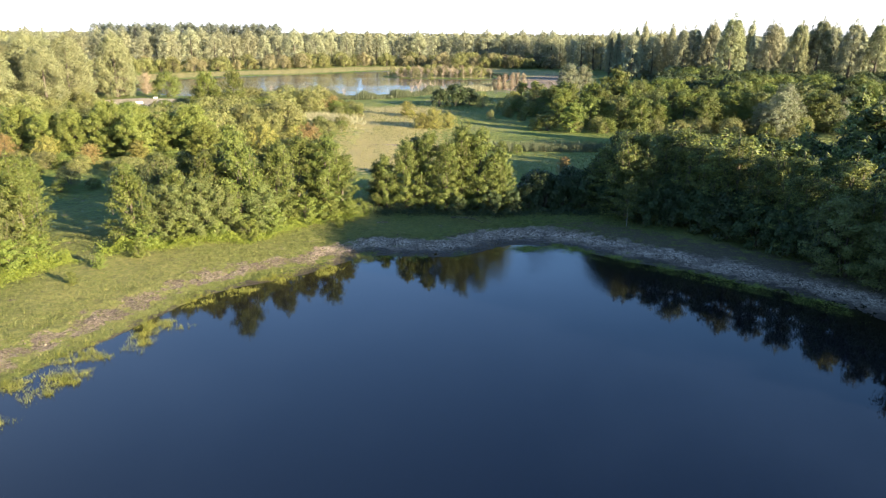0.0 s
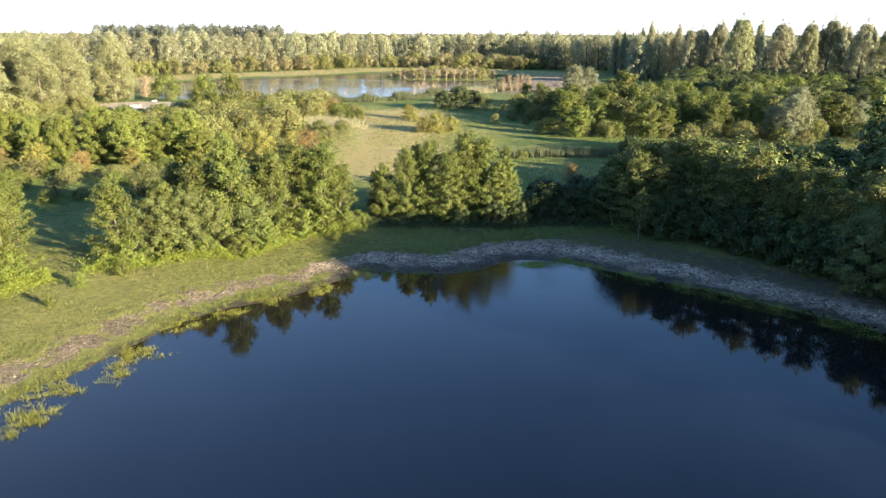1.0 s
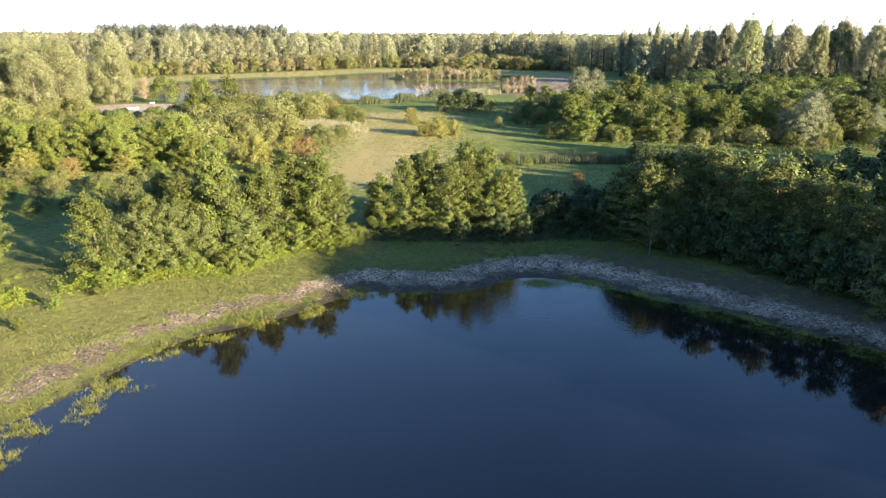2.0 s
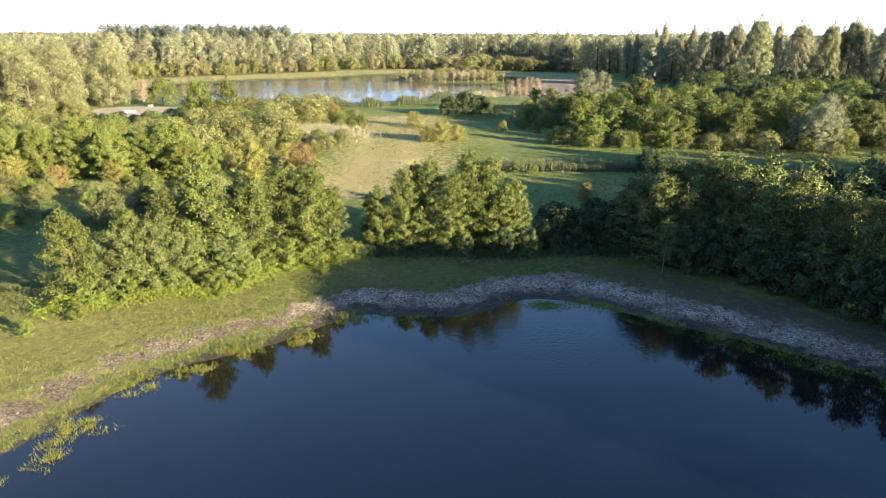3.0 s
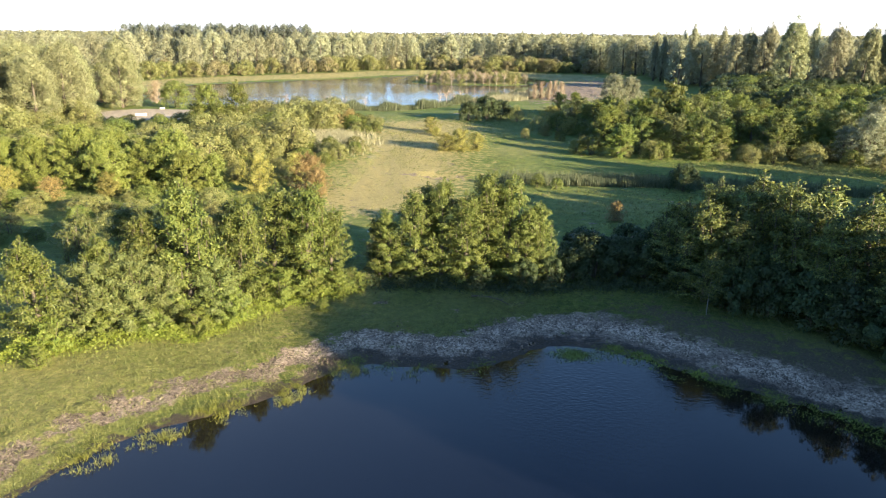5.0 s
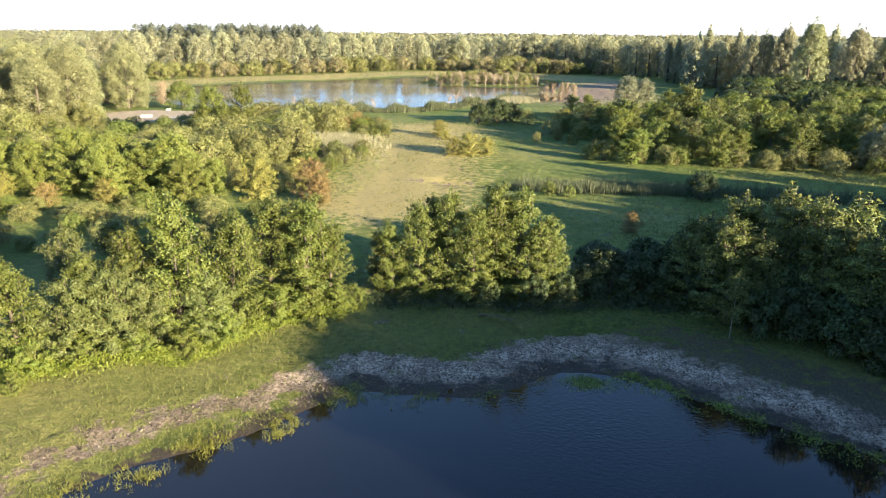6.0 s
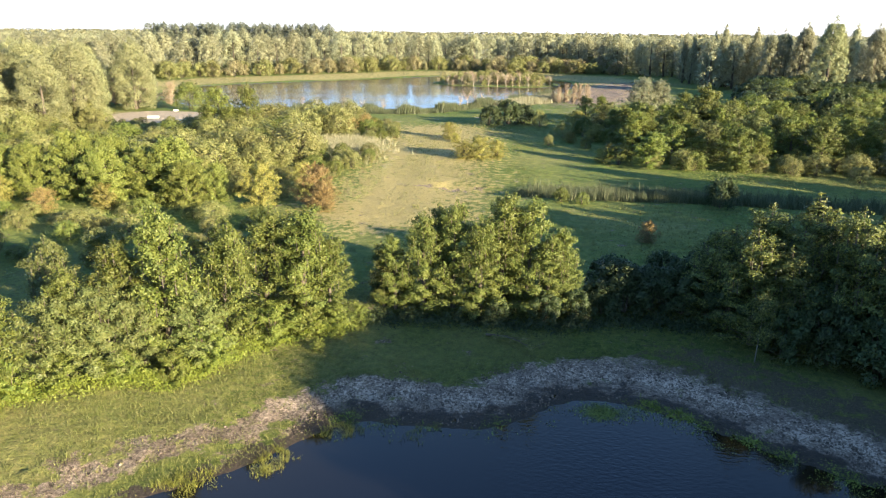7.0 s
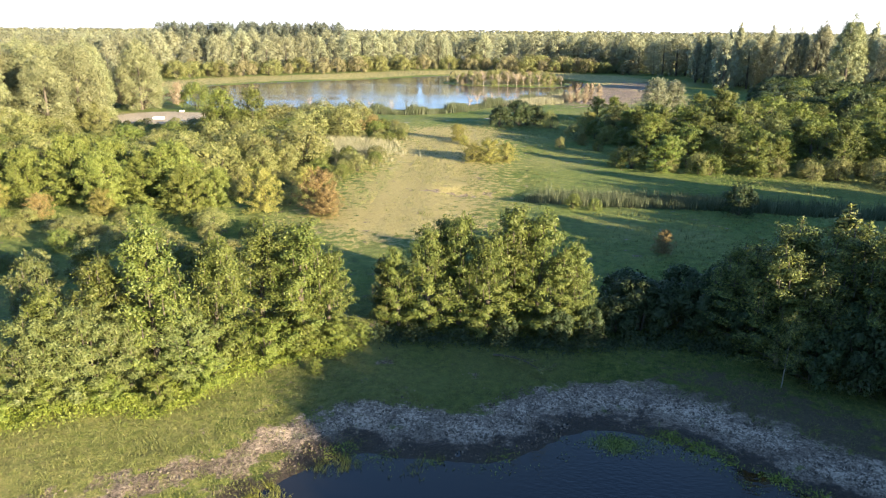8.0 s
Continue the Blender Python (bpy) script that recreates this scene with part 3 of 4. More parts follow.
    for name, v in (("far", lim((np.hypot(x, y) - 520) / 60)), ("meadow", meadow), ("earth", earth), ("dry", dry), ("lime", lime), ("mud", mud), ("wet", wet), ("sand", sand), ("straw", straw)):
        me.attributes.new(name, "FLOAT", "POINT").data.foreach_set("value", v.astype(np.float32))
    me.materials.append(GROUND)
    return tagged(new("ground", me), "grassy meadow ground with a trampled muddy pond bank", "ground", kind="structure")


build_ground()


def water_sheet(name, x0, x1, y0, y1, step, mat, label):
    """A level sheet; "shallow" browns it towards the shore, for muddy bottom and tree reflections."""
    gx, gy = np.arange(x0, x1 + step, step), np.arange(y0, y1 + step, step)
    X, Y = np.meshgrid(gx, gy)
    i = np.arange(X.size).reshape(X.shape)
    f = np.stack([i[:-1, :-1], i[:-1, 1:], i[1:, 1:], i[1:, :-1]], -1).reshape(-1, 4)
    me = mesh_of(name, np.column_stack([X.ravel(), Y.ravel(), 0 * X.ravel()]), f.tolist(), mat)
    _, dp, dl, _, _ = land(X.ravel(), Y.ravel())
    me.attributes.new("shallow", "FLOAT", "POINT").data.foreach_set("value", np.exp(np.minimum(np.minimum(dp, dl), 0) / 8).astype(np.float32))
    return tagged(new(name, me), label, "water", kind="structure")


water_sheet("pond_water", -45, 50, -30, 90, 1.5, POND_WATER, "dark blue still pond water with faint ripples")
water_sheet("lake_water", -165, 52, 240, 450, 8, LAKE_WATER, "pale shining lake water behind the meadow")

# ---------------------------------------------------------------- plants: the models
def variants(count, name, seed, height, **kw):
    return [(plant(name, seed + 13 * i, height, **kw), height) for i in range(count)]


def model(count, name, seed, height, profile, limbs, per_limb, per_clump, leaf, mat, clump, label, category="tree", **kw):
    return variants(count, name, seed, height, profile=profile, limbs=limbs, per_limb=per_limb, per_clump=per_clump, leaf=leaf, leaf_mat=mat, bark=kw.pop("bark", BARK),
                    clump=clump, label=label, category=category, **kw)


ALDER = model(4, "alder_tree", 11, 10, cone(0.2, 2.9), 50, 4, 84, 0.17, ALDER_LEAF, 0.37, "sunlit green alder with a pointed uneven crown on the pond bank", start=0.08, lift=0.75, spire=34)
SHADE_ALDER = model(4, "alder_tree", 111, 12, cone(0.3, 3.1), 50, 4, 80, 0.19, SHADED_WOOD_LEAF, 0.41, "alder in the dense shady wood by the pond, shade in its leaf colour", start=0.08, lift=0.6, spire=40)
INNER_ALDER = model(3, "alder_tree", 151, 12, cone(0.16, 3.0), 36, 3, 20, 0.5, SHADED_WOOD_LEAF, 0.48, "alder deep in the dense shady wood, leaves toned dark for shade", start=0.15, lift=0.35, spire=16)
BANK_SHRUB = model(3, "bank_shrub", 211, 5, dome(2.6), 42, 3, 85, 0.17, SCRUB_LEAF, 0.36, "leafy yellow-green shrub at the edge of the pond bank", "shrub", stems=5, start=0.06, lift=0.7)
DARK_SHRUB = model(2, "shade_shrub", 261, 4.5, dome(2.5), 16, 1, 150, 0.25, SHADE_LEAF, 0.4, "green shrub with the dark of shade put into its leaf colour", "shrub", stems=5, start=0.04, lift=0.7, spire=34, lobes=24, lobe=0.32)
GREY_SHRUB = model(2, "grey_willow_shrub", 311, 7, dome(2.5), 50, 3, 90, 0.2, GREY_LEAF, 0.36, "grey-green bushy willow shrub among the bank trees", "shrub", stems=5, narrow=0.35, start=0.08, lift=0.8, spire=14)
PALE_SHRUB = model(1, "pale_willow_shrub", 331, 9, dome(2.2), 44, 3, 80, 0.22, GREY_LEAF, 0.34, "pale grey-green willow shrub with upright shoots", "shrub", stems=6, narrow=0.3, start=0.1, lift=1.2, spire=34)
HAZEL = model(3, "broadleaf_shrub", 361, 9, dome(3.7, 0.35), 74, 3, 95, 0.22, HAZEL_LEAF, 0.5, "large bright green broadleaf shrub beside the meadow", "shrub", stems=6, start=0.02, lift=0.7, spire=46)
OLIVE = model(3, "olive_shrub", 411, 5, dome(3.2, 0.35), 14, 1, 120, 0.25, OLIVE_LEAF, 0.5, "olive green scrub bush in rough grass", "shrub", stems=5, start=0.02, lift=0.6, spire=10, lobes=30, lobe=0.34)
GREEN = model(3, "green_shrub", 436, 5, dome(3.0, 0.35), 14, 1, 120, 0.25, ALDER_LEAF, 0.48, "green scrub bush in rough grass", "shrub", stems=5, start=0.02, lift=0.6, spire=16, lobes=30, lobe=0.34)
RED = model(2, "hawthorn_shrub", 461, 6, dome(3.0, 0.35), 54, 3, 70, 0.18, RED_LEAF, 0.42, "hawthorn shrub turning orange-red beside the meadow", "shrub", stems=5, start=0.02, lift=0.7, spire=14)
YELLOW = model(2, "yellow_shrub", 511, 6, dome(3.1, 0.35), 54, 3, 70, 0.18, YELLOW_LEAF, 0.42, "shrub with yellowing olive leaves in the meadow", "shrub", stems=5, start=0.02, lift=0.7, spire=20)
DRY = model(2, "dry_shrub", 536, 10, dome(3.6, 0.3), 44, 3, 26, 0.5, DRY_LEAF, 0.7, "tan half-bare dry shrub behind the sand", "shrub", stems=6, narrow=0.3, start=0.1, lift=1.2, bark=DEAD_BARK)
WILLOW = model(3, "willow_tree", 561, 22, dome(6.5, 0.3), 20, 1, 250, 0.33, WILLOW_LEAF, 0.95, "tall grey-green willow in a dense stand", narrow=0.5, start=0.0, lift=0.9, spire=12, lobes=86, lobe=0.28)
MID_TREE = model(3, "scrub_tree", 611, 9, cone(0.25, 3.5, 0.25), 48, 3, 52, 0.25, ALDER_LEAF, 0.46, "green young tree in the thicket across the meadow", start=0.07, lift=0.5, spire=18)
MID_TREE += model(2, "scrub_tree", 641, 9, cone(0.25, 3.5, 0.25), 48, 3, 52, 0.25, SCRUB_LEAF, 0.46, "bright green young tree in the thicket across the meadow", start=0.07, lift=0.5, spire=18)
MID_TREE += model(1, "scrub_tree", 655, 8, dome(3.2, 0.4), 48, 3, 52, 0.25, GREY_LEAF, 0.46, "grey-green young tree in the thicket across the meadow", start=0.07, lift=0.7, spire=10)
PALE = model(2, "pale_willow", 661, 10, dome(3.6, 0.3), 64, 3, 70, 0.24, PALE_LEAF, 0.5, "silvery pale green willow above the thicket", stems=4, narrow=0.4, start=0.04, lift=1.1, spire=34)
POPLAR = model(3, "poplar_tree", 711, 25, column(2.9), 14, 1, 110, 0.42, HAZY_LEAF, 0.75, "slender poplar in the wood edge, leaves paled for haze", start=0.03, lift=1.8, spire=22, lobes=84, lobe=0.4)
TALL = model(3, "tall_tree", 761, 27, cone(0.3, 6.2, 0.25), 20, 1, 130, 0.42, HAZY_TALL_LEAF, 0.85, "tall dark green tree with a pointed crown", start=0.02, lift=0.5, spire=34, lobes=120, lobe=0.25)
LIGHT_TALL = model(3, "tall_tree", 791, 26, dome(5.0, 0.3), 20, 1, 130, 0.42, HAZY_LEAF, 0.85, "tall olive green tree with a loose crown, leaves paled for haze", start=0.02, lift=0.9, spire=34, lobes=96, lobe=0.28)
FAR_TREE = model(5, "forest_tree", 811, 23, dome(5.6, 0.35), 8, 1, 84, 0.62, HAZY_LEAF, 1.1, "forest tree on the far side of the lake, haze in its leaf colour", start=0.0, lift=0.9, spire=5, lobes=44, lobe=0.34)
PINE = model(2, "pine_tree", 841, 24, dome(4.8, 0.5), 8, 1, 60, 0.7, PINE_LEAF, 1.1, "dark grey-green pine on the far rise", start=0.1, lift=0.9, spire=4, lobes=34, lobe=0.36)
BIRCH = model(1, "birch_tree", 831, 9, cone(0.3, 2.2, 0.4), 30, 3, 60, 0.19, SHADED_WOOD_LEAF, 0.4, "slender birch with a pale bare trunk, leaves toned dark for shade", start=0.36, lift=0.5, spire=14, stout=0.32, bark=PALE_BARK)
FAR_SHRUB = model(3, "lakeside_shrub", 861, 8, dome(5.0, 0.25), 8, 1, 90, 0.5, OLIVE_LEAF, 0.85, "olive brown shrub along the far lake shore", "shrub", stems=4, start=0.02, lift=0.6, lobes=26, lobe=0.32)
FAR_SHRUB += model(1, "lakeside_shrub", 871, 8, dome(5.0, 0.25), 8, 1, 90, 0.5, RUST_LEAF, 0.85, "rusty brown shrub along the far lake shore", "shrub", stems=4, start=0.02, lift=0.6, lobes=26, lobe=0.32)

# ---------------------------------------------------------------- plants: the stand
R = random.Random(4)


def row(kind, spots, wide=(0.9, 1.1)):
    for x, y, h in spots:
        put(kind, x, y, h, R.uniform(*wide), R)


# sunlit bank row on the sunset side of the pond
row(ALDER, [(-24.2, 80, 12), (-20.8, 82.5, 10.4), (-19.2, 88, 10.3), (-15.8, 88.3, 10.4), (-13.9, 89.5, 8.0), (-33.8, 73.2, 9), (-28.5, 80, 9.4), (-26.6, 84, 9.6),
            (-42.4, 68, 9.5), (-45.8, 70.6, 10.4), (-48.5, 65, 9.5), (-50, 72, 11), (-55, 66, 11), (-30.4, 77, 8), (-17.5, 91.5, 9), (-22.6, 86.5, 9.8), (-48, 77.5, 9), (-31.5, 85, 8.5)], (1.02, 1.25))
row(GREY_SHRUB, [(-27.3, 76.5, 7), (-28.8, 76, 6.8), (-25.4, 77.8, 5.8), (-43.8, 65.2, 7), (-21.6, 80, 6), (-31, 75, 6.6)], (1.0, 1.2))
row(BANK_SHRUB, [(-17.4, 84, 3.6), (-20.3, 79.3, 3.2), (-22.2, 76.4, 2.6), (-25.8, 75.8, 2.4), (-29.4, 74.4, 2.5), (-32.6, 72.6, 2.7), (-14.8, 86, 2.8), (-12.6, 87.0, 2.4),
                 (-40.8, 66.4, 3.4), (-41.8, 63.6, 3.6), (-43.8, 60.8, 4), (-47, 57.6, 4)])
row(BANK_SHRUB, [(-13.2, 83, 1.3), (-10.7, 88.2, 2.1), (-34.7, 61.4, 1.4), (-34.2, 65.8, 1.7), (-31.8, 69.2, 1.9)], (0.7, 0.85))
row(PALE_SHRUB, [(-33.4, 80.5, 9.2)])
# copse in the middle
row(ALDER, [(-8.2, 92, 7.0), (-5.6, 92.4, 9.2), (-3.0, 93.4, 10.4), (-0.4, 92, 9.4), (1.6, 94, 11.2), (3.9, 93.6, 10.8), (5.8, 93, 8.0), (7.2, 94.2, 8.2), (-9.4, 92.6, 6.2), (-4.0, 95.5, 9.4), (2.2, 96.5, 10)])
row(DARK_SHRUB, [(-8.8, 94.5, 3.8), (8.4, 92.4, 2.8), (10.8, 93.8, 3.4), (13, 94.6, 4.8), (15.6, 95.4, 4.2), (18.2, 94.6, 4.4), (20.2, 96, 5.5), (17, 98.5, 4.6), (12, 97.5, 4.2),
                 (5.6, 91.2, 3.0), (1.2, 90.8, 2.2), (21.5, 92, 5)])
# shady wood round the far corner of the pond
# those with y below 57 are unseen, their heights set to shade the bank
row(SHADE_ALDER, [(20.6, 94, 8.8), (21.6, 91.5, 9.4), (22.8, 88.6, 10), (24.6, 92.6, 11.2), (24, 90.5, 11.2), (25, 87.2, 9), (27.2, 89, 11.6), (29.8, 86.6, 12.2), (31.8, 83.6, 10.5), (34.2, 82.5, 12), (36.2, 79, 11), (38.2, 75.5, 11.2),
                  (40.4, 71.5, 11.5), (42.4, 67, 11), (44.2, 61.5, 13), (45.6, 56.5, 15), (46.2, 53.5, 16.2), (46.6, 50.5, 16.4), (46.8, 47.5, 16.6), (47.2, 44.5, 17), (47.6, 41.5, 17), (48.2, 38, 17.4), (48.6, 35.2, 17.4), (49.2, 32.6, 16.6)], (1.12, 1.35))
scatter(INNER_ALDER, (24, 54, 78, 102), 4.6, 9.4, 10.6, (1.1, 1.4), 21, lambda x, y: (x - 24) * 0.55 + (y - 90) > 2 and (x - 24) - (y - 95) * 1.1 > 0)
# mostly out of view, raised to shade the meadow
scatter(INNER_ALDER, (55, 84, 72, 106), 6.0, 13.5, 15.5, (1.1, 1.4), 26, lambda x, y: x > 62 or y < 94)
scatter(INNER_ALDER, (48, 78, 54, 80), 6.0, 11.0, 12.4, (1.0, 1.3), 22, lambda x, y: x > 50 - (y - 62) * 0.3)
# unseen willows and alders, added to close gaps in the bank's shade
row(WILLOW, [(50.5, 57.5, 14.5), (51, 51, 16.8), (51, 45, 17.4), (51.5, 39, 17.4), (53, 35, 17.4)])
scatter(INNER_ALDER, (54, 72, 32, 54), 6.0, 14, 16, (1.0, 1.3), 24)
# unseen trees, added to keep sun off ditch and meadow
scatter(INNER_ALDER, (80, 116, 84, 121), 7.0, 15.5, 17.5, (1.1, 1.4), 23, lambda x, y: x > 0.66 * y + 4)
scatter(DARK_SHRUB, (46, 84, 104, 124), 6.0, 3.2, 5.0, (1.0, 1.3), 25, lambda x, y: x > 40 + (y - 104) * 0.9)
# from x = 77 on unseen, made tall enough to shade the meadow
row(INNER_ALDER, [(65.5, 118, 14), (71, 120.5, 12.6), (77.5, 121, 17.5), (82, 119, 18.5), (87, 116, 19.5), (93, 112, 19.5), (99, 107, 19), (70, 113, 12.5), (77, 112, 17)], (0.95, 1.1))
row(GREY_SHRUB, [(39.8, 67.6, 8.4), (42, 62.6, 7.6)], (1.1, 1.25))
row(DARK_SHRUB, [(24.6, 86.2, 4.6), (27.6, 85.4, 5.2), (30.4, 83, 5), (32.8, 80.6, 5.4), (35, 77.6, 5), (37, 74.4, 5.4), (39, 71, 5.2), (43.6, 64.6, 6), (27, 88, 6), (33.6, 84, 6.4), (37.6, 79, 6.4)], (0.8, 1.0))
row(BIRCH, [(22.1, 85.2, 6.2)], (0.95, 1.0))

# thickets beside the meadow
row(HAZEL, [(-63, 130, 10.2), (-57, 128, 8.6), (-52, 131, 8.2), (-48, 131, 9.8), (-42, 131, 6), (-69, 129, 8.4), (-75, 131, 8), (-60, 136, 9), (-82, 133, 9), (-45, 128, 7), (-66, 137, 9)])
row(YELLOW, [(-34.4, 130, 6.4), (-30.8, 140, 5), (-55, 124, 4), (-72, 124, 4.5)])
row(RED, [(-26.4, 130.5, 6.4), (-24.6, 127.5, 4.4), (-63, 121.5, 3.6), (-80, 125, 4.5), (-44, 160, 5)])
scatter(OLIVE + GREEN, (-128, -46, 140, 206), 6.6, 3.2, 6.0, (1.0, 1.4), 31, lambda x, y: not (-64 < x < -50 and 138 < y < 158) and not (x < -74 and y > 172))
scatter(OLIVE, (-125, -76, 176, 212), 5.0, 1.3, 2.2, (1.2, 1.7), 35)
scatter(OLIVE, (-60, -36, 150, 216), 6.4, 5.0, 7.2, (0.95, 1.25), 32, lambda x, y: not (-46 < x and 172 < y < 192))
scatter(GREEN + OLIVE, (-46, -25, 136, 214), 4.6, 1.5, 3.2, (1.0, 1.4), 36, lambda x, y: x < -24.5 - abs(y - 178) * 0.07 and not (x > -44 and 172 < y < 190))
scatter(GREEN + OLIVE, (-78, -26, 99, 122), 4.8, 1.2, 2.8, (1.1, 1.6), 37, lambda x, y: math.sin(x * 0.35) + math.sin(y * 0.5 + x * 0.2) > -0.5)
row(RED, [(-34.5, 205, 4.6), (-37, 200, 4.4)])
row(MID_TREE, [(-61, 182, 12.8), (-56, 183, 13), (-64, 181, 9.6), (-58.5, 179, 8.5)], (0.8, 0.95))
row(GREEN, [(-97, 244, 8.2)], (1.0, 1.1))
scatter(WILLOW, (-190, -103, 186, 250), 12.0, 16.5, 22, (1.0, 1.3), 33, lambda x, y: x < -104 - max(0, y - 205) * 0.25 and x > -140 - max(0, y - 195) * 0.9)
scatter(OLIVE, (-134, -104, 182, 206), 6.5, 4, 6.5, (1.0, 1.4), 38)
scatter(OLIVE, (-150, -110, 206, 232), 8, 3, 5, (1.0, 1.4), 34, lambda x, y: x < -116)
# bushes in the meadow
row(YELLOW, [(-4.4, 171.5, 4.6), (-7.6, 171, 3.8), (-1.0, 172.5, 3.8), (-12.6, 197, 4), (-11, 192, 2.2), (19.6, 172.5, 3), (17.6, 212, 5.8)], (1.0, 1.2))
row(DARK_SHRUB, [(0.6, 225, 6.4), (-4.4, 222, 5.2), (4.6, 227, 5.2)], (1.0, 1.2))
row(OLIVE, [(10, 191, 2.4),  (14, 203, 4), (24, 214, 5), (9, 222, 4.2), (30, 222, 6)], (0.8, 1.0))
row(DARK_SHRUB, [(32.4, 135, 4.4)], (0.9, 1.0))
row(YELLOW, [(22, 178, 3.2), (21, 200, 4.4), (15, 196, 2.8)], (1.0, 1.2))
row(GREEN, [(9.6, 136.5, 2.2), (12.6, 135.6, 1.8), (27, 205, 5), (19, 207, 4.6), (24, 196, 3.8), (18, 189, 2.4)], (0.9, 1.1))
row(RED, [(18.8, 116.5, 2.9)], (0.8, 0.85))
# thicket across the ditch
row(MID_TREE, [(27, 194, 9), (32, 200, 8.6), (34, 178, 6.8), (42.5, 190, 14), (47, 186, 10.4), (59, 190, 11.4), (65, 176, 9.8), (69, 170, 7.8), (50, 180, 9), (38, 184, 9.4), (55, 182, 8.8), (29, 186, 8)])
scatter(MID_TREE, (28, 92, 168, 206), 7.2, 6.5, 10.5, (1.0, 1.3), 41, lambda x, y: y > 163 + abs(x - 60) * 0.1)
row(PALE, [(73.5, 163, 10), (70.5, 166, 7.6), (35.2, 224, 13.4), (40.2, 226, 12.6), (76, 166, 11.5), (92, 170, 8)])
scatter(OLIVE + GREEN, (22, 92, 158, 170), 5.6, 2.4, 4.2, (1.0, 1.3), 42, lambda x, y: y > 164 - (x - 30) * 0.2)
scatter(MID_TREE, (60, 96, 206, 226), 8.5, 5, 8, (1.0, 1.3), 44, lambda x, y: x < 0.42 * y)
scatter(MID_TREE, (20, 60, 206, 240), 9, 5.5, 8.5, (1.0, 1.3), 43, lambda x, y: x > 22 and not (28 < x < 47 and y > 210))
# tall wood edge: poplars at the flats, then tall trees, undergrowth at their foot, the wood behind
row(POPLAR, [(82, 392, 22), (84.5, 388, 23), (91, 376, 24), (94, 380, 24), (95.5, 374, 27), (100, 378, 23), (102, 372, 23), (107, 382, 22), (109, 372, 26), (115, 378, 23), (121.5, 310, 27), (145, 306, 25)], (0.9, 1.1))
row(TALL, [(113.5, 306, 29), (116, 312, 26), (137, 300, 27), (147, 302, 28.6), (165, 291, 27)], (0.9, 1.05))
row(LIGHT_TALL, [(106.4, 344, 24.5), (112, 350, 25), (115, 339, 27), (119.5, 345, 26), (138, 325, 27), (144, 330, 25.6), (163.5, 322, 26), (157, 295, 27), (172, 318, 25), (180, 300, 26), (190, 292, 26)], (0.85, 1.05))
scatter(FAR_TREE, (104, 260, 322, 372), 13, 18, 22, (1.0, 1.3), 54, lambda x, y: x > 128 and (x - 128) * 0.3 + (y - 352) > 0 and x < 0.72 * y)
scatter(GREEN + DARK_SHRUB, (62, 196, 238, 334), 8.2, 4.5, 8.5, (1.0, 1.5), 55, lambda x, y: max(0.3 * y - 6, 62 + (y - 300) * 0.3) < x < 0.66 * y)
row(DARK_SHRUB, [(89, 236, 9.5)], (0.8, 0.9))
row(DRY, [(-122, 252, 11), (-117, 256, 10), (-128, 256, 11), (-112, 262, 8)])
row(DRY, [(17.6, 289, 6), (20, 292, 6.8), (22.6, 288, 7.2), (25, 293, 7), (27.4, 290, 6.8), (15.6, 291, 4.6)], (0.5, 0.65))
scatter(FAR_TREE, (96, 270, 386, 440), 13, 16, 20, (1.0, 1.4), 53, lambda x, y: x < 0.66 * y - 10 and x > 118 - (y - 386) * 0.4)
# far shore
lake_gap = lambda x, y: land(np.array([x]), np.array([y]))[2][0]
scatter(FAR_SHRUB, (-210, 60, 330, 500), 8.5, 5, 8.6, (0.85, 1.3), 61, lambda x, y: y > 340 and 38 < lake_gap(x, y) < 58 and (x < 30 or y > 440))
scatter(FAR_SHRUB, (-12, 150, 428, 486), 9, 5.5, 8.5, (0.85, 1.3), 65, lambda x, y: lake_gap(x, y) > 20 and y > 452 - 0.1 * x and not (55 < x < 98 and y < 480))
scatter(FAR_TREE, (-330, 190, 360, 548), 10.6, 17.5, 22.5, (0.95, 1.35), 62, lambda x, y: 58 < lake_gap(x, y) < 84 and x > -0.62 * y - 24 and y > 352)
scatter(FAR_TREE, (24, 270, 488, 532), 13, 16.5, 20.5, (0.95, 1.3), 66, lambda x, y: y > 494)
scatter(PINE, (-358, -180, 728, 756), 9.5, 24.5, 27.5, (1.0, 1.4), 63)
# island
scatter(FAR_SHRUB + DRY, (-32, 26, 366, 412), 5.4, 2.4, 5.2, (0.7, 1.1), 64, lambda x, y: line_distance(np.array([x]), np.array([y]), ISLAND_LINE, True)[0] < -3)

# ---------------------------------------------------------------- low growth and loose matter
def blades(rng, x, y, z, height, width, per, lean=0.35, spread=0.15):
    """Tufts of grass or reed: several narrow upright blades at each foot, N x 3 x 3."""
    k = len(x) * per
    fx, fy = np.repeat(x, per) + rng.normal(0, spread, k), np.repeat(y, per) + rng.normal(0, spread, k)
    h = np.repeat(height, per) * rng.uniform(0.6, 1.25, k)
    a = rng.uniform(0, 6.28, k)
    wx, wy = np.cos(a) * width * 0.5, np.sin(a) * width * 0.5
    foot = np.repeat(z, per) - 0.04
    tip = np.column_stack([fx + rng.normal(0, lean, k) * h, fy + rng.normal(0, lean, k) * h, foot + h])
    return np.stack([np.column_stack([fx - wx, fy - wy, foot]), np.column_stack([fx + wx, fy + wy, foot]), tip], 1)


def stuff(name, me, label, category):
    return tagged(new(name, me), label, category, kind="stuff")


G = np.random.default_rng(77)


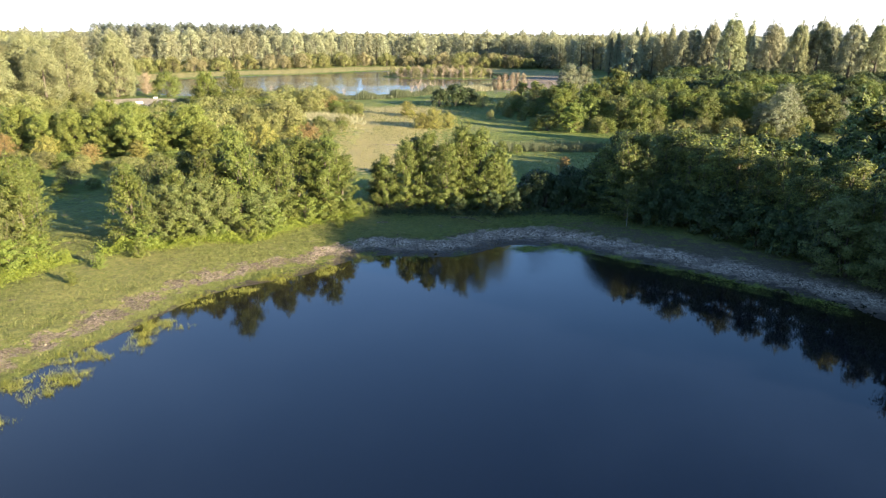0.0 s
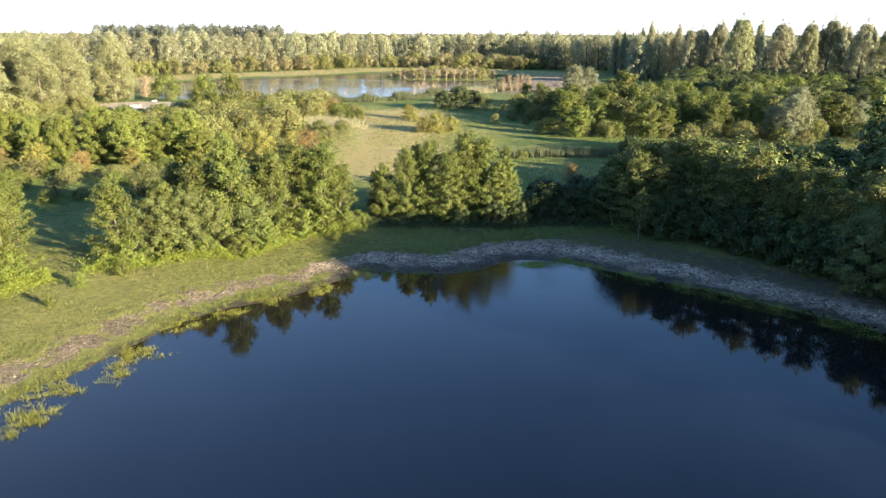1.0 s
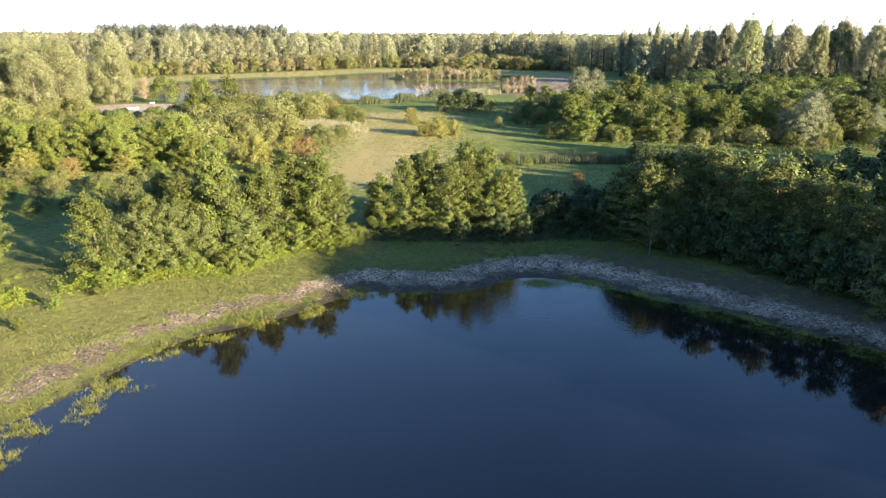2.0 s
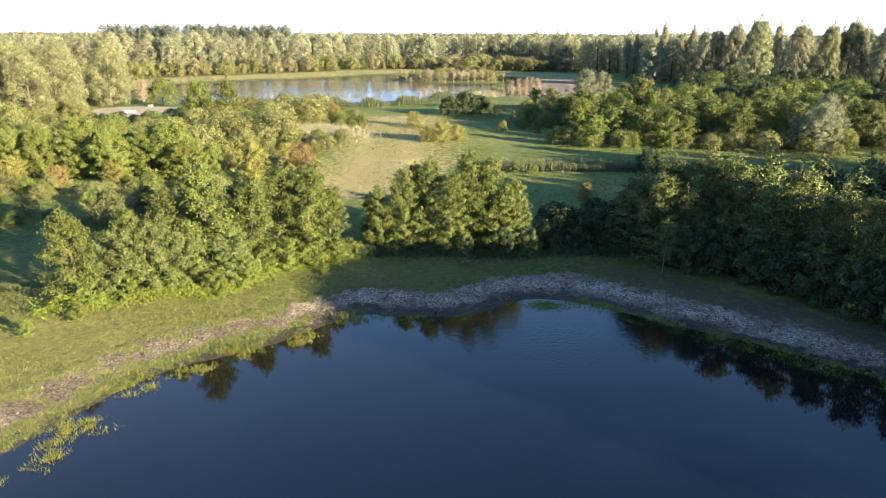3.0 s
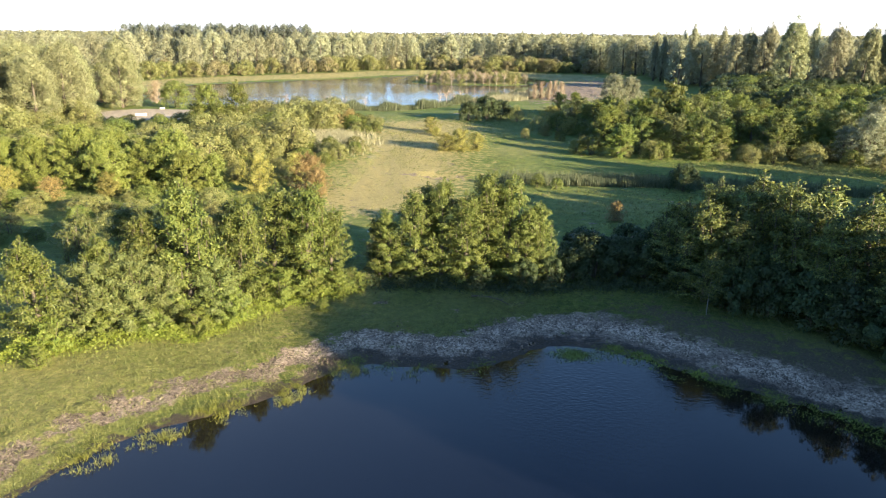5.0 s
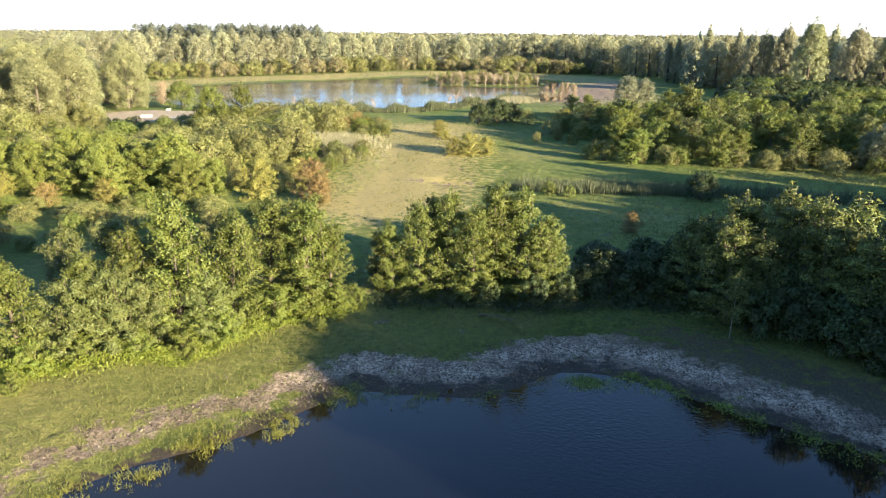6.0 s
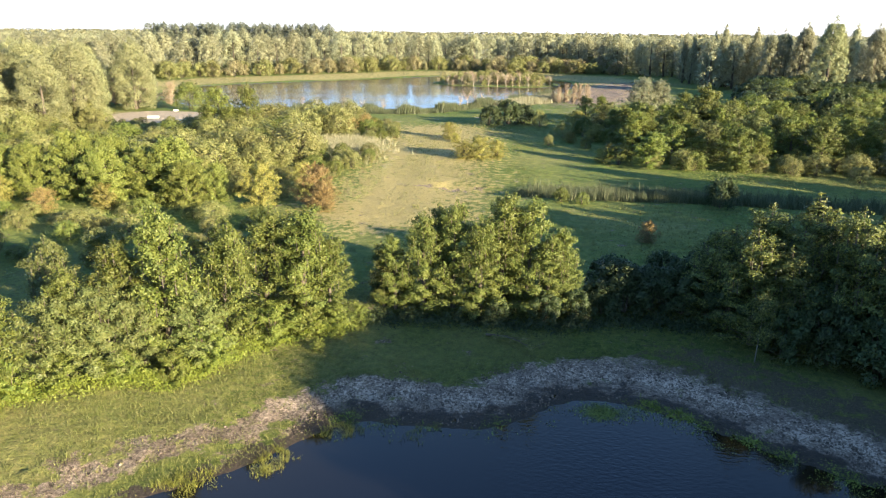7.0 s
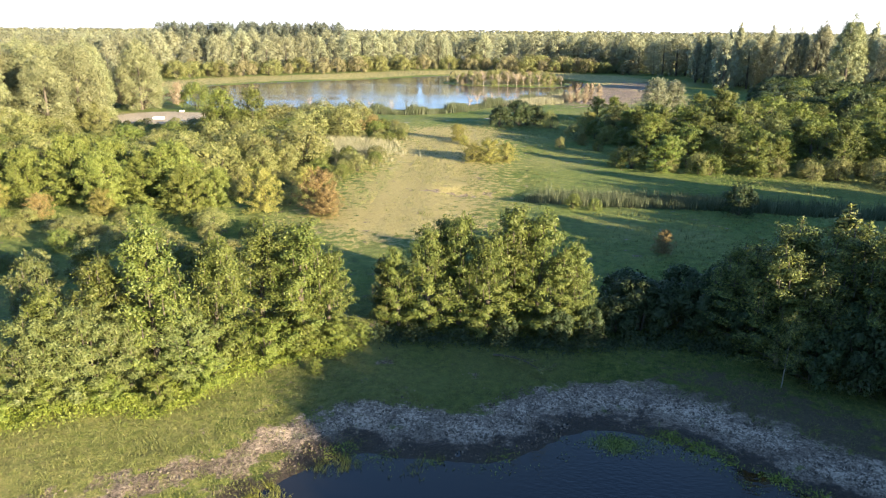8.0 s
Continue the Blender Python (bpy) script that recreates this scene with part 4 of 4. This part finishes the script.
def near_line(line, count, spread, low=0.0, high=1.0):
    p = curve_through(line, False, 10)
    t = G.uniform(low, high, count) * (len(p) - 1.001)
    i = t.astype(int)
    q = p[i] + (p[i + 1] - p[i]) * (t - i)[:, None]
    return q[:, 0] + G.normal(0, spread, count), q[:, 1] + G.normal(0, spread, count)


# short grass of the bank, tussocks of the meadow
x, y = G.uniform(-58, 48, 210000), G.uniform(36, 98, 210000)
z, dp, dl, dt, dd = land(x, y)
patchy = rough_wave(x * 2.1 + 40, y * 2.1) + G.normal(0, 0.12, len(x))
bare = np.where(x < -12, np.abs(dp - 3.6) < 1.3 + 0.8 * patchy, dp < 5.6 - 1.4 * patchy)
keep = (dp > 0.1) & (~bare | (G.uniform(0, 1, len(x)) < 0.35) & (x < -8)) & (dp < 26) & (patchy > -0.22) & (G.uniform(0, 1, len(x)) > np.clip((x - 17) / 14, 0, 0.8))
x, y, z = x[keep][:70000], y[keep][:70000], z[keep][:70000]
stuff("bank_grass", blades_mesh("bank_grass", blades(G, x, y, z, 0.06 + 0.26 * G.uniform(0, 1, len(x)) ** 3, 0.04, 4, 0.5, 0.2), GRASS_BLADE), "short grazed grass tufts on the pond bank", "grass")
x, y = G.uniform(-80, 75, 60000), G.uniform(94, 250, 60000)
z, dp, dl, dt, dd = land(x, y)
patchy = rough_wave(x * 0.9, y * 0.9 + 30) + G.normal(0, 0.15, len(x))
keep = (dp > 14) & (dl > 2) & (dt > 2.4) & (patchy > 0.02)
x, y, z = x[keep][:34000], y[keep][:34000], z[keep][:34000]
stuff("meadow_grass", blades_mesh("meadow_grass", blades(G, x, y, z, 0.12 + 0.3 * G.uniform(0, 1, len(x)) ** 2, 0.1, 4, 0.4, 0.3), GRASS_BLADE), "rough grass tussocks in the grazed meadow", "grass")

# nettles and brambles along the foot of the sunlit trees
FRINGE = [(-53, 51), (-46.5, 55.6), (-42.4, 59.6), (-40.3, 63.5), (-39.3, 66.6), (-37.4, 68.8), (-35, 70.4), (-32.6, 71.8), (-30, 73.6), (-27, 75), (-24, 76), (-22, 76.6), (-20.2, 79.4), (-17.6, 83), (-15, 85.6), (-11.8, 86.8)]
x, y = near_line(FRINGE, 30000, 0.85)
keep = np.hypot(x + 37.2, y - 69) > 1.5      # the cattle path
x, y = x[keep], y[keep]
z = land(x, y)[0]
bulk = 0.8 + 0.6 * np.sin(x * 1.9) * np.sin(y * 1.3 + 1) + 0.35 * np.sin(x * 0.6 + y * 0.4)
c = np.column_stack([x, y, z + G.uniform(0, 1, len(x)) ** 0.8 * np.clip(bulk, 0.2, 1.9)])
stuff("nettle_fringe", blades_mesh("nettle_fringe", leaves(G, c, unit(np.array([[0.5, -0.6, 0.6]]) + G.normal(0, 0.3, c.shape)), 0.14), NETTLE_LEAF), "bright green nettles along the foot of the trees", "weeds")
x, y = near_line([(-9, 89.5), (-2, 90), (6, 90), (14, 92), (20, 91)], 7000, 0.8)
z = land(x, y)[0]
c = np.column_stack([x, y, z + G.uniform(0, 1, len(x)) * np.clip(0.5 + 0.4 * np.sin(x * 1.7), 0.15, 1.2)])
stuff("herb_fringe", blades_mesh("herb_fringe", leaves(G, c, unit(np.array([[0.4, -0.6, 0.6]]) + G.normal(0, 0.3, c.shape)), 0.24), SHADE_LEAF), "herbs under the copse, their leaf colour darkened for shade", "weeds")
# rough herbs round the meadow thickets
x = np.concatenate([G.uniform(-82, -22, 18000), G.uniform(-34, -20, 8000), G.uniform(24, 95, 14000)])
y = np.concatenate([G.normal(121, 4.5, 18000), G.uniform(124, 170, 8000), 158 + G.normal(0, 3.0, 14000)])
y[26000:] -= (x[26000:] - 30) * 0.12
keep = rough_wave(x * 1.3, y * 1.3) + G.normal(0, 0.1, len(x)) > 0.0
x, y = x[keep], y[keep]
z = land(x, y)[0]
c = np.column_stack([x, y, z + G.uniform(0, 1, len(x)) * np.clip(0.8 + 0.9 * np.sin(x * 0.9) * np.sin(y * 0.8), 0.2, 1.8)])
stuff("rough_herbs", blades_mesh("rough_herbs", leaves(G, c, unit(np.array([[0.4, -0.6, 0.6]]) + G.normal(0, 0.3, c.shape)), 0.19, 0.4), GRASS_BLADE), "rough yellow-green herbs round the thickets", "weeds")


# ---- trampled crust on the bank
def lump_material():
    m, n, l, b = material("dry_mud", 0.95, 0.15)
    geo, tc = n.new("ShaderNodeNewGeometry"), n.new("ShaderNodeTexCoord")
    c = ramp(n, l, geo.outputs["Random Per Island"], [(0.0, (0.05, 0.04, 0.03)), (0.5, (0.1, 0.08, 0.06)), (1.0, (0.22, 0.18, 0.14))])
    f = noise_tex(n, l, 9.0, 5, tc.outputs["Object"])
    l.new(mix(n, l, maths(n, l, "MULTIPLY", f, 0.5), c, (0.09, 0.075, 0.06)), b.inputs["Base Color"])
    return m


LUMP = lump_material()


def lumps(name, x, y, z, size, flat, mat, label, category):
    """Irregular flat lumps, each a squashed five-sided mound."""
    k, sides = len(x), 5
    a = np.arange(sides) * 2 * math.pi / sides + G.uniform(0, 6.28, (k, 1))
    r = size[:, None] * G.uniform(0.6, 1.3, (k, sides))
    h = size * flat * G.uniform(0.5, 1.5, k)
    ring = np.stack([x[:, None] + r * np.cos(a), y[:, None] + r * np.sin(a), np.repeat((z - 0.06)[:, None], sides, 1)], -1)
    top = np.stack([x[:, None] + 0.6 * r * np.cos(a), y[:, None] + 0.6 * r * np.sin(a), (z + h)[:, None] + G.normal(0, 0.2, (k, sides)) * h[:, None]], -1)
    v = np.concatenate([ring, top], 1).reshape(-1, 3)
    faces = []
    for i in range(k):
        o = i * 2 * sides
        faces += [(o + s, o + (s + 1) % sides, o + sides + (s + 1) % sides, o + sides + s) for s in range(sides)]
        faces.append(tuple(o + sides + s for s in range(sides)))
    return stuff(name, mesh_of(name, v, faces, mat), label, category)


x, y = G.uniform(-36, 46, 130000), G.uniform(40, 90, 130000)
z, dp, dl, dt, dd = land(x, y)
width = 4.2 + 2.6 * np.clip((x + 22) / 12, 0, 1)
keep = (dp > np.where(x < -12, 2.6, 0.5)) & (dp < np.where(x < -12, 5.2, width - 0.5 + 0.5 * np.sin(x * 0.8))) & (rough_wave(x * 3, y * 3) + G.normal(0, 0.12, len(x)) > -0.16)
keep &= (x > -12) | (G.uniform(0, 1, len(x)) < 0.3)
x, y, z = x[keep][:9000], y[keep][:9000], z[keep][:9000]
lumps("mud_clods", x, y, z, 0.03 + 0.075 * G.uniform(0, 1, len(x)) ** 2, 0.35, LUMP, "pale dried clods of trampled mud on the bank", "mud")

# ---- plants in and at the water
def clumps(centres, per, low, high):
    """Feet of plants gathered in loose oval clumps round the centres."""
    k = len(centres)
    size, lean = G.uniform(low, high, k), G.uniform(0, 3.14, k)
    a, r = G.normal(0, 1, (k, per)), G.normal(0, 0.45, (k, per))
    dx, dy = size[:, None] * (a * np.cos(lean)[:, None] - r * np.sin(lean)[:, None]), size[:, None] * (a * np.sin(lean)[:, None] + r * np.cos(lean)[:, None])
    return (centres[:, :1] + dx).ravel(), (centres[:, 1:] + dy).ravel()


x, y = G.uniform(-40, -3, 9000), G.uniform(34, 76, 9000)
dp = land(x, y)[1]
wide = np.interp(y, [36, 46, 54, 60, 66, 74], [3.6, 3.6, 3.4, 2.6, 1.8, 1.6])
keep = (dp < 0.5) & (dp > -wide) & (value_noise(x * 0.5 + 7, y * 0.5) + G.normal(0, 0.2, len(x)) > 0.2 + 0.08 * np.clip(-dp, 0, 5))
x, y = clumps(np.column_stack([x[keep], y[keep]])[:190], 10, 0.2, 0.6)
z = np.maximum(land(x, y)[0], -0.05)
stuff("water_grass", blades_mesh("water_grass", blades(G, x, y, z, 0.14 + 0.34 * G.uniform(0, 1, len(x)), 0.04, 7, 0.5, 0.12), WATER_GRASS), "yellow-green sweet grass standing in the shallows", "water plants")
x = np.concatenate([G.normal(9.2, 0.9, 700), G.uniform(11, 36, 14000), G.uniform(-10, 6, 1600)])
y = np.concatenate([G.normal(76.7, 0.5, 700), G.uniform(52, 79, 14000), G.uniform(70, 77, 1600)])
z, dp, dl, dt, dd = land(x, y)
keep = (dp < 1.3) & (dp > -1.4) & (value_noise(x * 0.7, y * 0.7 + 30) + G.normal(0, 0.25, len(x)) > np.where(x < 8, 0.25, -0.1)) | (np.arange(len(x)) < 700)
x, y, z = x[keep], y[keep], np.maximum(z[keep], -0.05)
stuff("shore_weed", blades_mesh("shore_weed", blades(G, x, y, z, 0.06 + 0.12 * G.uniform(0, 1, len(x)), 0.11, 10, 0.9, 0.3), ALGAE), "low green weed along the shaded waterline", "water plants")

# ---- reeds
x, y = near_line(DITCH, 5200, 1.5, 0.2, 1.0)
z = land(x, y)[0]
stuff("ditch_reeds", blades_mesh("ditch_reeds", blades(G, x, y, z, 1.1 + 0.7 * G.uniform(0, 1, len(x)), 0.1, 8, 0.16, 0.35), REED_BLADE), "grey-green reeds filling the ditch across the meadow", "reeds")
x, y = near_line([(-74, 251), (-48, 255), (-35, 253), (-20, 262), (-11, 276), (-2, 288), (18, 321)], 6000, 1.3)
tall = 1.2 + 1.6 * np.clip(np.sin(x * 0.55) + 0.4 * np.sin(x * 1.7), 0, 1)
stuff("lake_reeds", blades_mesh("lake_reeds", blades(G, x, y, np.maximum(land(x, y)[0], 0), tall, 0.18, 8, 0.15, 0.6), REED_BLADE), "reed clumps along the near shore of the lake", "reeds")
x, y = G.normal(-37, 5.0, 3600), G.normal(180, 7, 3600)
stuff("pale_reeds", blades_mesh("pale_reeds", blades(G, x, y, land(x, y)[0], 0.9 + 0.7 * G.uniform(0, 1, len(x)), 0.12, 6, 0.2, 0.4), PALE_REED), "pale plumed reeds beside the meadow thicket", "reeds")
x, y = near_line([(0, 280), (8, 291), (14, 302), (19, 312)], 2600, 2.6)
stuff("lake_sedge", blades_mesh("lake_sedge", blades(G, x, y, np.maximum(land(x, y)[0], 0), 1.3 + 0.8 * G.uniform(0, 1, len(x)), 0.16, 8, 0.2, 0.6), PALE_REED), "light green sedge between meadow and lake", "reeds")


# ---- drowned trees
def dead_tree(seed, height):
    rng = np.random.default_rng(seed)
    root = tagged(new("dead_tree"), "bare bleached dead tree standing at the lake", "dead tree")
    tv, tf, bv, bf = [], [], [], []
    lean = rng.normal(0, 0.06 * height, 2)
    axis = lambda u: np.array([lean[0] * u, lean[1] * u, u * height])
    tube(tv, tf, [axis(u) - (0, 0, 0.5 if u == 0 else 0) for u in np.linspace(0, 1, 6)], [0.17 - 0.13 * u for u in np.linspace(0, 1, 6)], 6)
    tops = []
    for i in range(16):
        u, a = rng.uniform(0.25, 0.98), rng.uniform(0, 6.28)
        d = np.array([math.cos(a), math.sin(a), rng.uniform(0.7, 1.8)]) * rng.uniform(0.7, 1.6)
        tube(bv, bf, [axis(u), axis(u) + d, axis(u) + d * 1.5 + (0, 0, 0.6)], [0.1, 0.06, 0.03], 4)
        tops.append(axis(u) + d * 1.2 + rng.normal(0, 0.5, (14, 3)))
    part("trunk", mesh_of("trunk", tv, tf, DEAD_BARK, True), root)
    part("bare_branching", mesh_of("bare_branching", bv, bf, DEAD_BARK, True), root)
    part("withered_crown", blades_mesh("withered_crown", leaves(rng, np.concatenate(tops), np.tile((0, -0.5, 0.5), (16 * 14, 1)), 0.55, 0.3), DRY_LEAF), root)
    return root


DEAD = [(dead_tree(901 + i, 8), 8) for i in range(4)]
RD = random.Random(8)
for x, y, h in [(-34, 372, 3), (-29, 368, 4.5), (-22, 366, 5), (-17, 364, 6), (-13, 364.5, 5), (-10, 363, 6), (-6, 362.5, 6.5), (-2, 362, 6), (1, 362.5, 5), (4, 362, 6), (8, 362, 5.5), (13, 364, 5), (18, 368, 4.6),
                (-52, 255.5, 4.2), (-46, 256, 3.6), (-39, 255, 4.4), (-16, 268, 5), (-13.5, 271, 5.4), (-11, 275, 4.6), (-9, 279, 4.2), (-60, 254, 3.8), (-64, 252.5, 4.6)]:
    put(DEAD, x, y, h * 0.8, RD.uniform(0.9, 1.5), RD)

# ---- far woods to the horizon
def far_belt(name, trees, per, x0, x1, y0, y1, low, high, wide, size, mat, label, seed):
    """Distant woods: many low-detail crowns, each a shell of leaf sprays."""
    rng = np.random.default_rng(seed)
    x, y = rng.uniform(x0, x1, trees), y0 + (y1 - y0) * rng.uniform(0, 1, trees) ** 1.6
    top = rng.uniform(low, high, trees)
    way = unit(rng.normal(0, 1, (trees, per, 3)) + np.array([0, 0, 0.5]))
    r = wide * rng.uniform(0.7, 1.25, (trees, 1, 1)) * rng.uniform(0.8, 1.05, (trees, per, 1))
    c = np.stack([x, y, top * 0.55], -1)[:, None] + way * r * np.array([1, 1, 0]) + way * (top * 0.45)[:, None, None] * np.array([0, 0, 1])
    c[:, :, 2] += np.minimum(land(x, y)[0], 0)[:, None]
    return stuff(name, blades_mesh(name, leaves(rng, c.reshape(-1, 3), way.reshape(-1, 3) * 2.6, size, 0.8), mat), label, "wood")


far_belt("far_wood", 1500, 100, -760, 760, 535, 860, 13, 18, 5.4, 1.1, HAZY_BELT_LEAF, "distant woods on the horizon, paled grey-green for haze", 5)
far_belt("far_wood", 1500, 40, -1700, 1700, 900, 1500, 11, 15, 8.0, 2.4, HAZY_BELT_LEAF, "distant woods along the horizon", 6)
far_belt("far_wood", 1600, 18, -2900, 2900, 1550, 2900, 12, 16, 15.0, 6.0, HAZY_BELT_LEAF, "distant woods at the edge of sight", 7)

# ---- sand by the lake: troughs and a pool
def trough(name, x, y, length, width, height, turn, mat, label):
    """A long open trough: floor, four walls with thickness, rim."""
    bm = bmesh.new()
    w = 0.14
    for cx, cy, sx, sy, z0, z1 in ((0, 0, length, width, 0, 0.15), (0, width / 2 - w / 2, length, w, 0.15, height), (0, w / 2 - width / 2, length, w, 0.15, height),
                                   (length / 2 - w / 2, 0, w, width - 2 * w, 0.15, height), (w / 2 - length / 2, 0, w, width - 2 * w, 0.15, height)):
        m = Matrix.Translation((cx, cy, (z0 + z1) / 2)) @ Matrix.Diagonal((sx, sy, z1 - z0, 1))
        bmesh.ops.create_cube(bm, size=1, matrix=m)
    bmesh.ops.bevel(bm, geom=bm.edges[:], offset=0.03, segments=1, affect="EDGES")
    me = bpy.data.meshes.new(name)
    bm.to_mesh(me)
    bm.free()
    me.materials.append(mat)
    ob = tagged(new(name, me), label, "trough")
    ob.matrix_basis = pose(x, y, land_z(x, y) - 0.03, 0, 0, turn)


trough("cattle_trough", -98.5, 223, 3.0, 1.2, 0.7, 8, CONCRETE, "pale concrete cattle trough on the sand")
trough("cattle_trough", -90.5, 215.5, 2.6, 1.2, 0.6, -4, DARK_PLASTIC, "dark plastic cattle trough on the sand")
trough("cattle_trough", -99, 238, 1.3, 0.9, 0.6, 0, CONCRETE, "small pale trough at the edge of the sand")


def pool(name, x, y, rx, ry, label):
    """A shallow pool with a wavy edge, lying on the flat."""
    a = np.linspace(0, 2 * math.pi, 48, endpoint=False)
    r = 1 + 0.16 * np.sin(3 * a + x) + 0.09 * np.sin(7 * a)
    px, py = x + rx * r * np.cos(a), y + ry * r * np.sin(a)
    z = float(land(px, py)[0].max()) + 0.02
    me = mesh_of(name, np.column_stack([px, py, np.full(48, z)]), [tuple(range(48))], LAKE_WATER)
    return tagged(new(name, me), label, "water", kind="structure")


pool("pool", -89, 220, 4.5, 1.8, "shallow pool of water on the sand")
pool("pool", 66, 390, 9, 4, "bright pool on the mud flat")


# ---- a fallen branch at the foot of the copse
def fallen_branch(x, y, turn, seed):
    rng = np.random.default_rng(seed)
    root = tagged(new("fallen_branch"), "fallen branch with pale withered leaves on the grass", "branch")
    v, f, tips = [], [], []
    stem = [np.array([s * 4.6, 0.5 * math.sin(s * 2.5), 0.18 + 0.25 * math.sin(s * 3)]) for s in np.linspace(0, 1, 7)]
    tube(v, f, stem, [0.11 - 0.09 * s for s in np.linspace(0, 1, 7)], 6)
    for i in range(12):
        p = stem[1 + i % 6]
        d = np.array([rng.uniform(0.3, 0.9), rng.choice((-1, 1)) * rng.uniform(0.3, 0.9), rng.uniform(0, 0.5)])
        tv, tf = [], []
        tube(tv, tf, [p, p + d], [0.04, 0.012], 4)
        part("twig", mesh_of("twig", tv, tf, BARK, True), root)
        tips.append(p + d * rng.uniform(0.5, 1.1) + rng.normal(0, 0.18, (22, 3)) * np.array([1, 1, 0.5]))
    part("stem", mesh_of("stem", v, f, BARK, True), root)
    part("withered_leaves", blades_mesh("withered_leaves", leaves(rng, np.concatenate(tips), np.tile((0, 0, 1), (12 * 22, 1)), 0.16), OLIVE_LEAF), root)
    root.matrix_basis = pose(x, y, land_z(x, y), 0, 0, turn)


fallen_branch(0.4, 87.4, -38, 31)

# models of which no plant was set go again
for ob in models:
    if ob.name not in placed:
        for o in (*ob.children_recursive, ob):
            bpy.data.objects.remove(o)
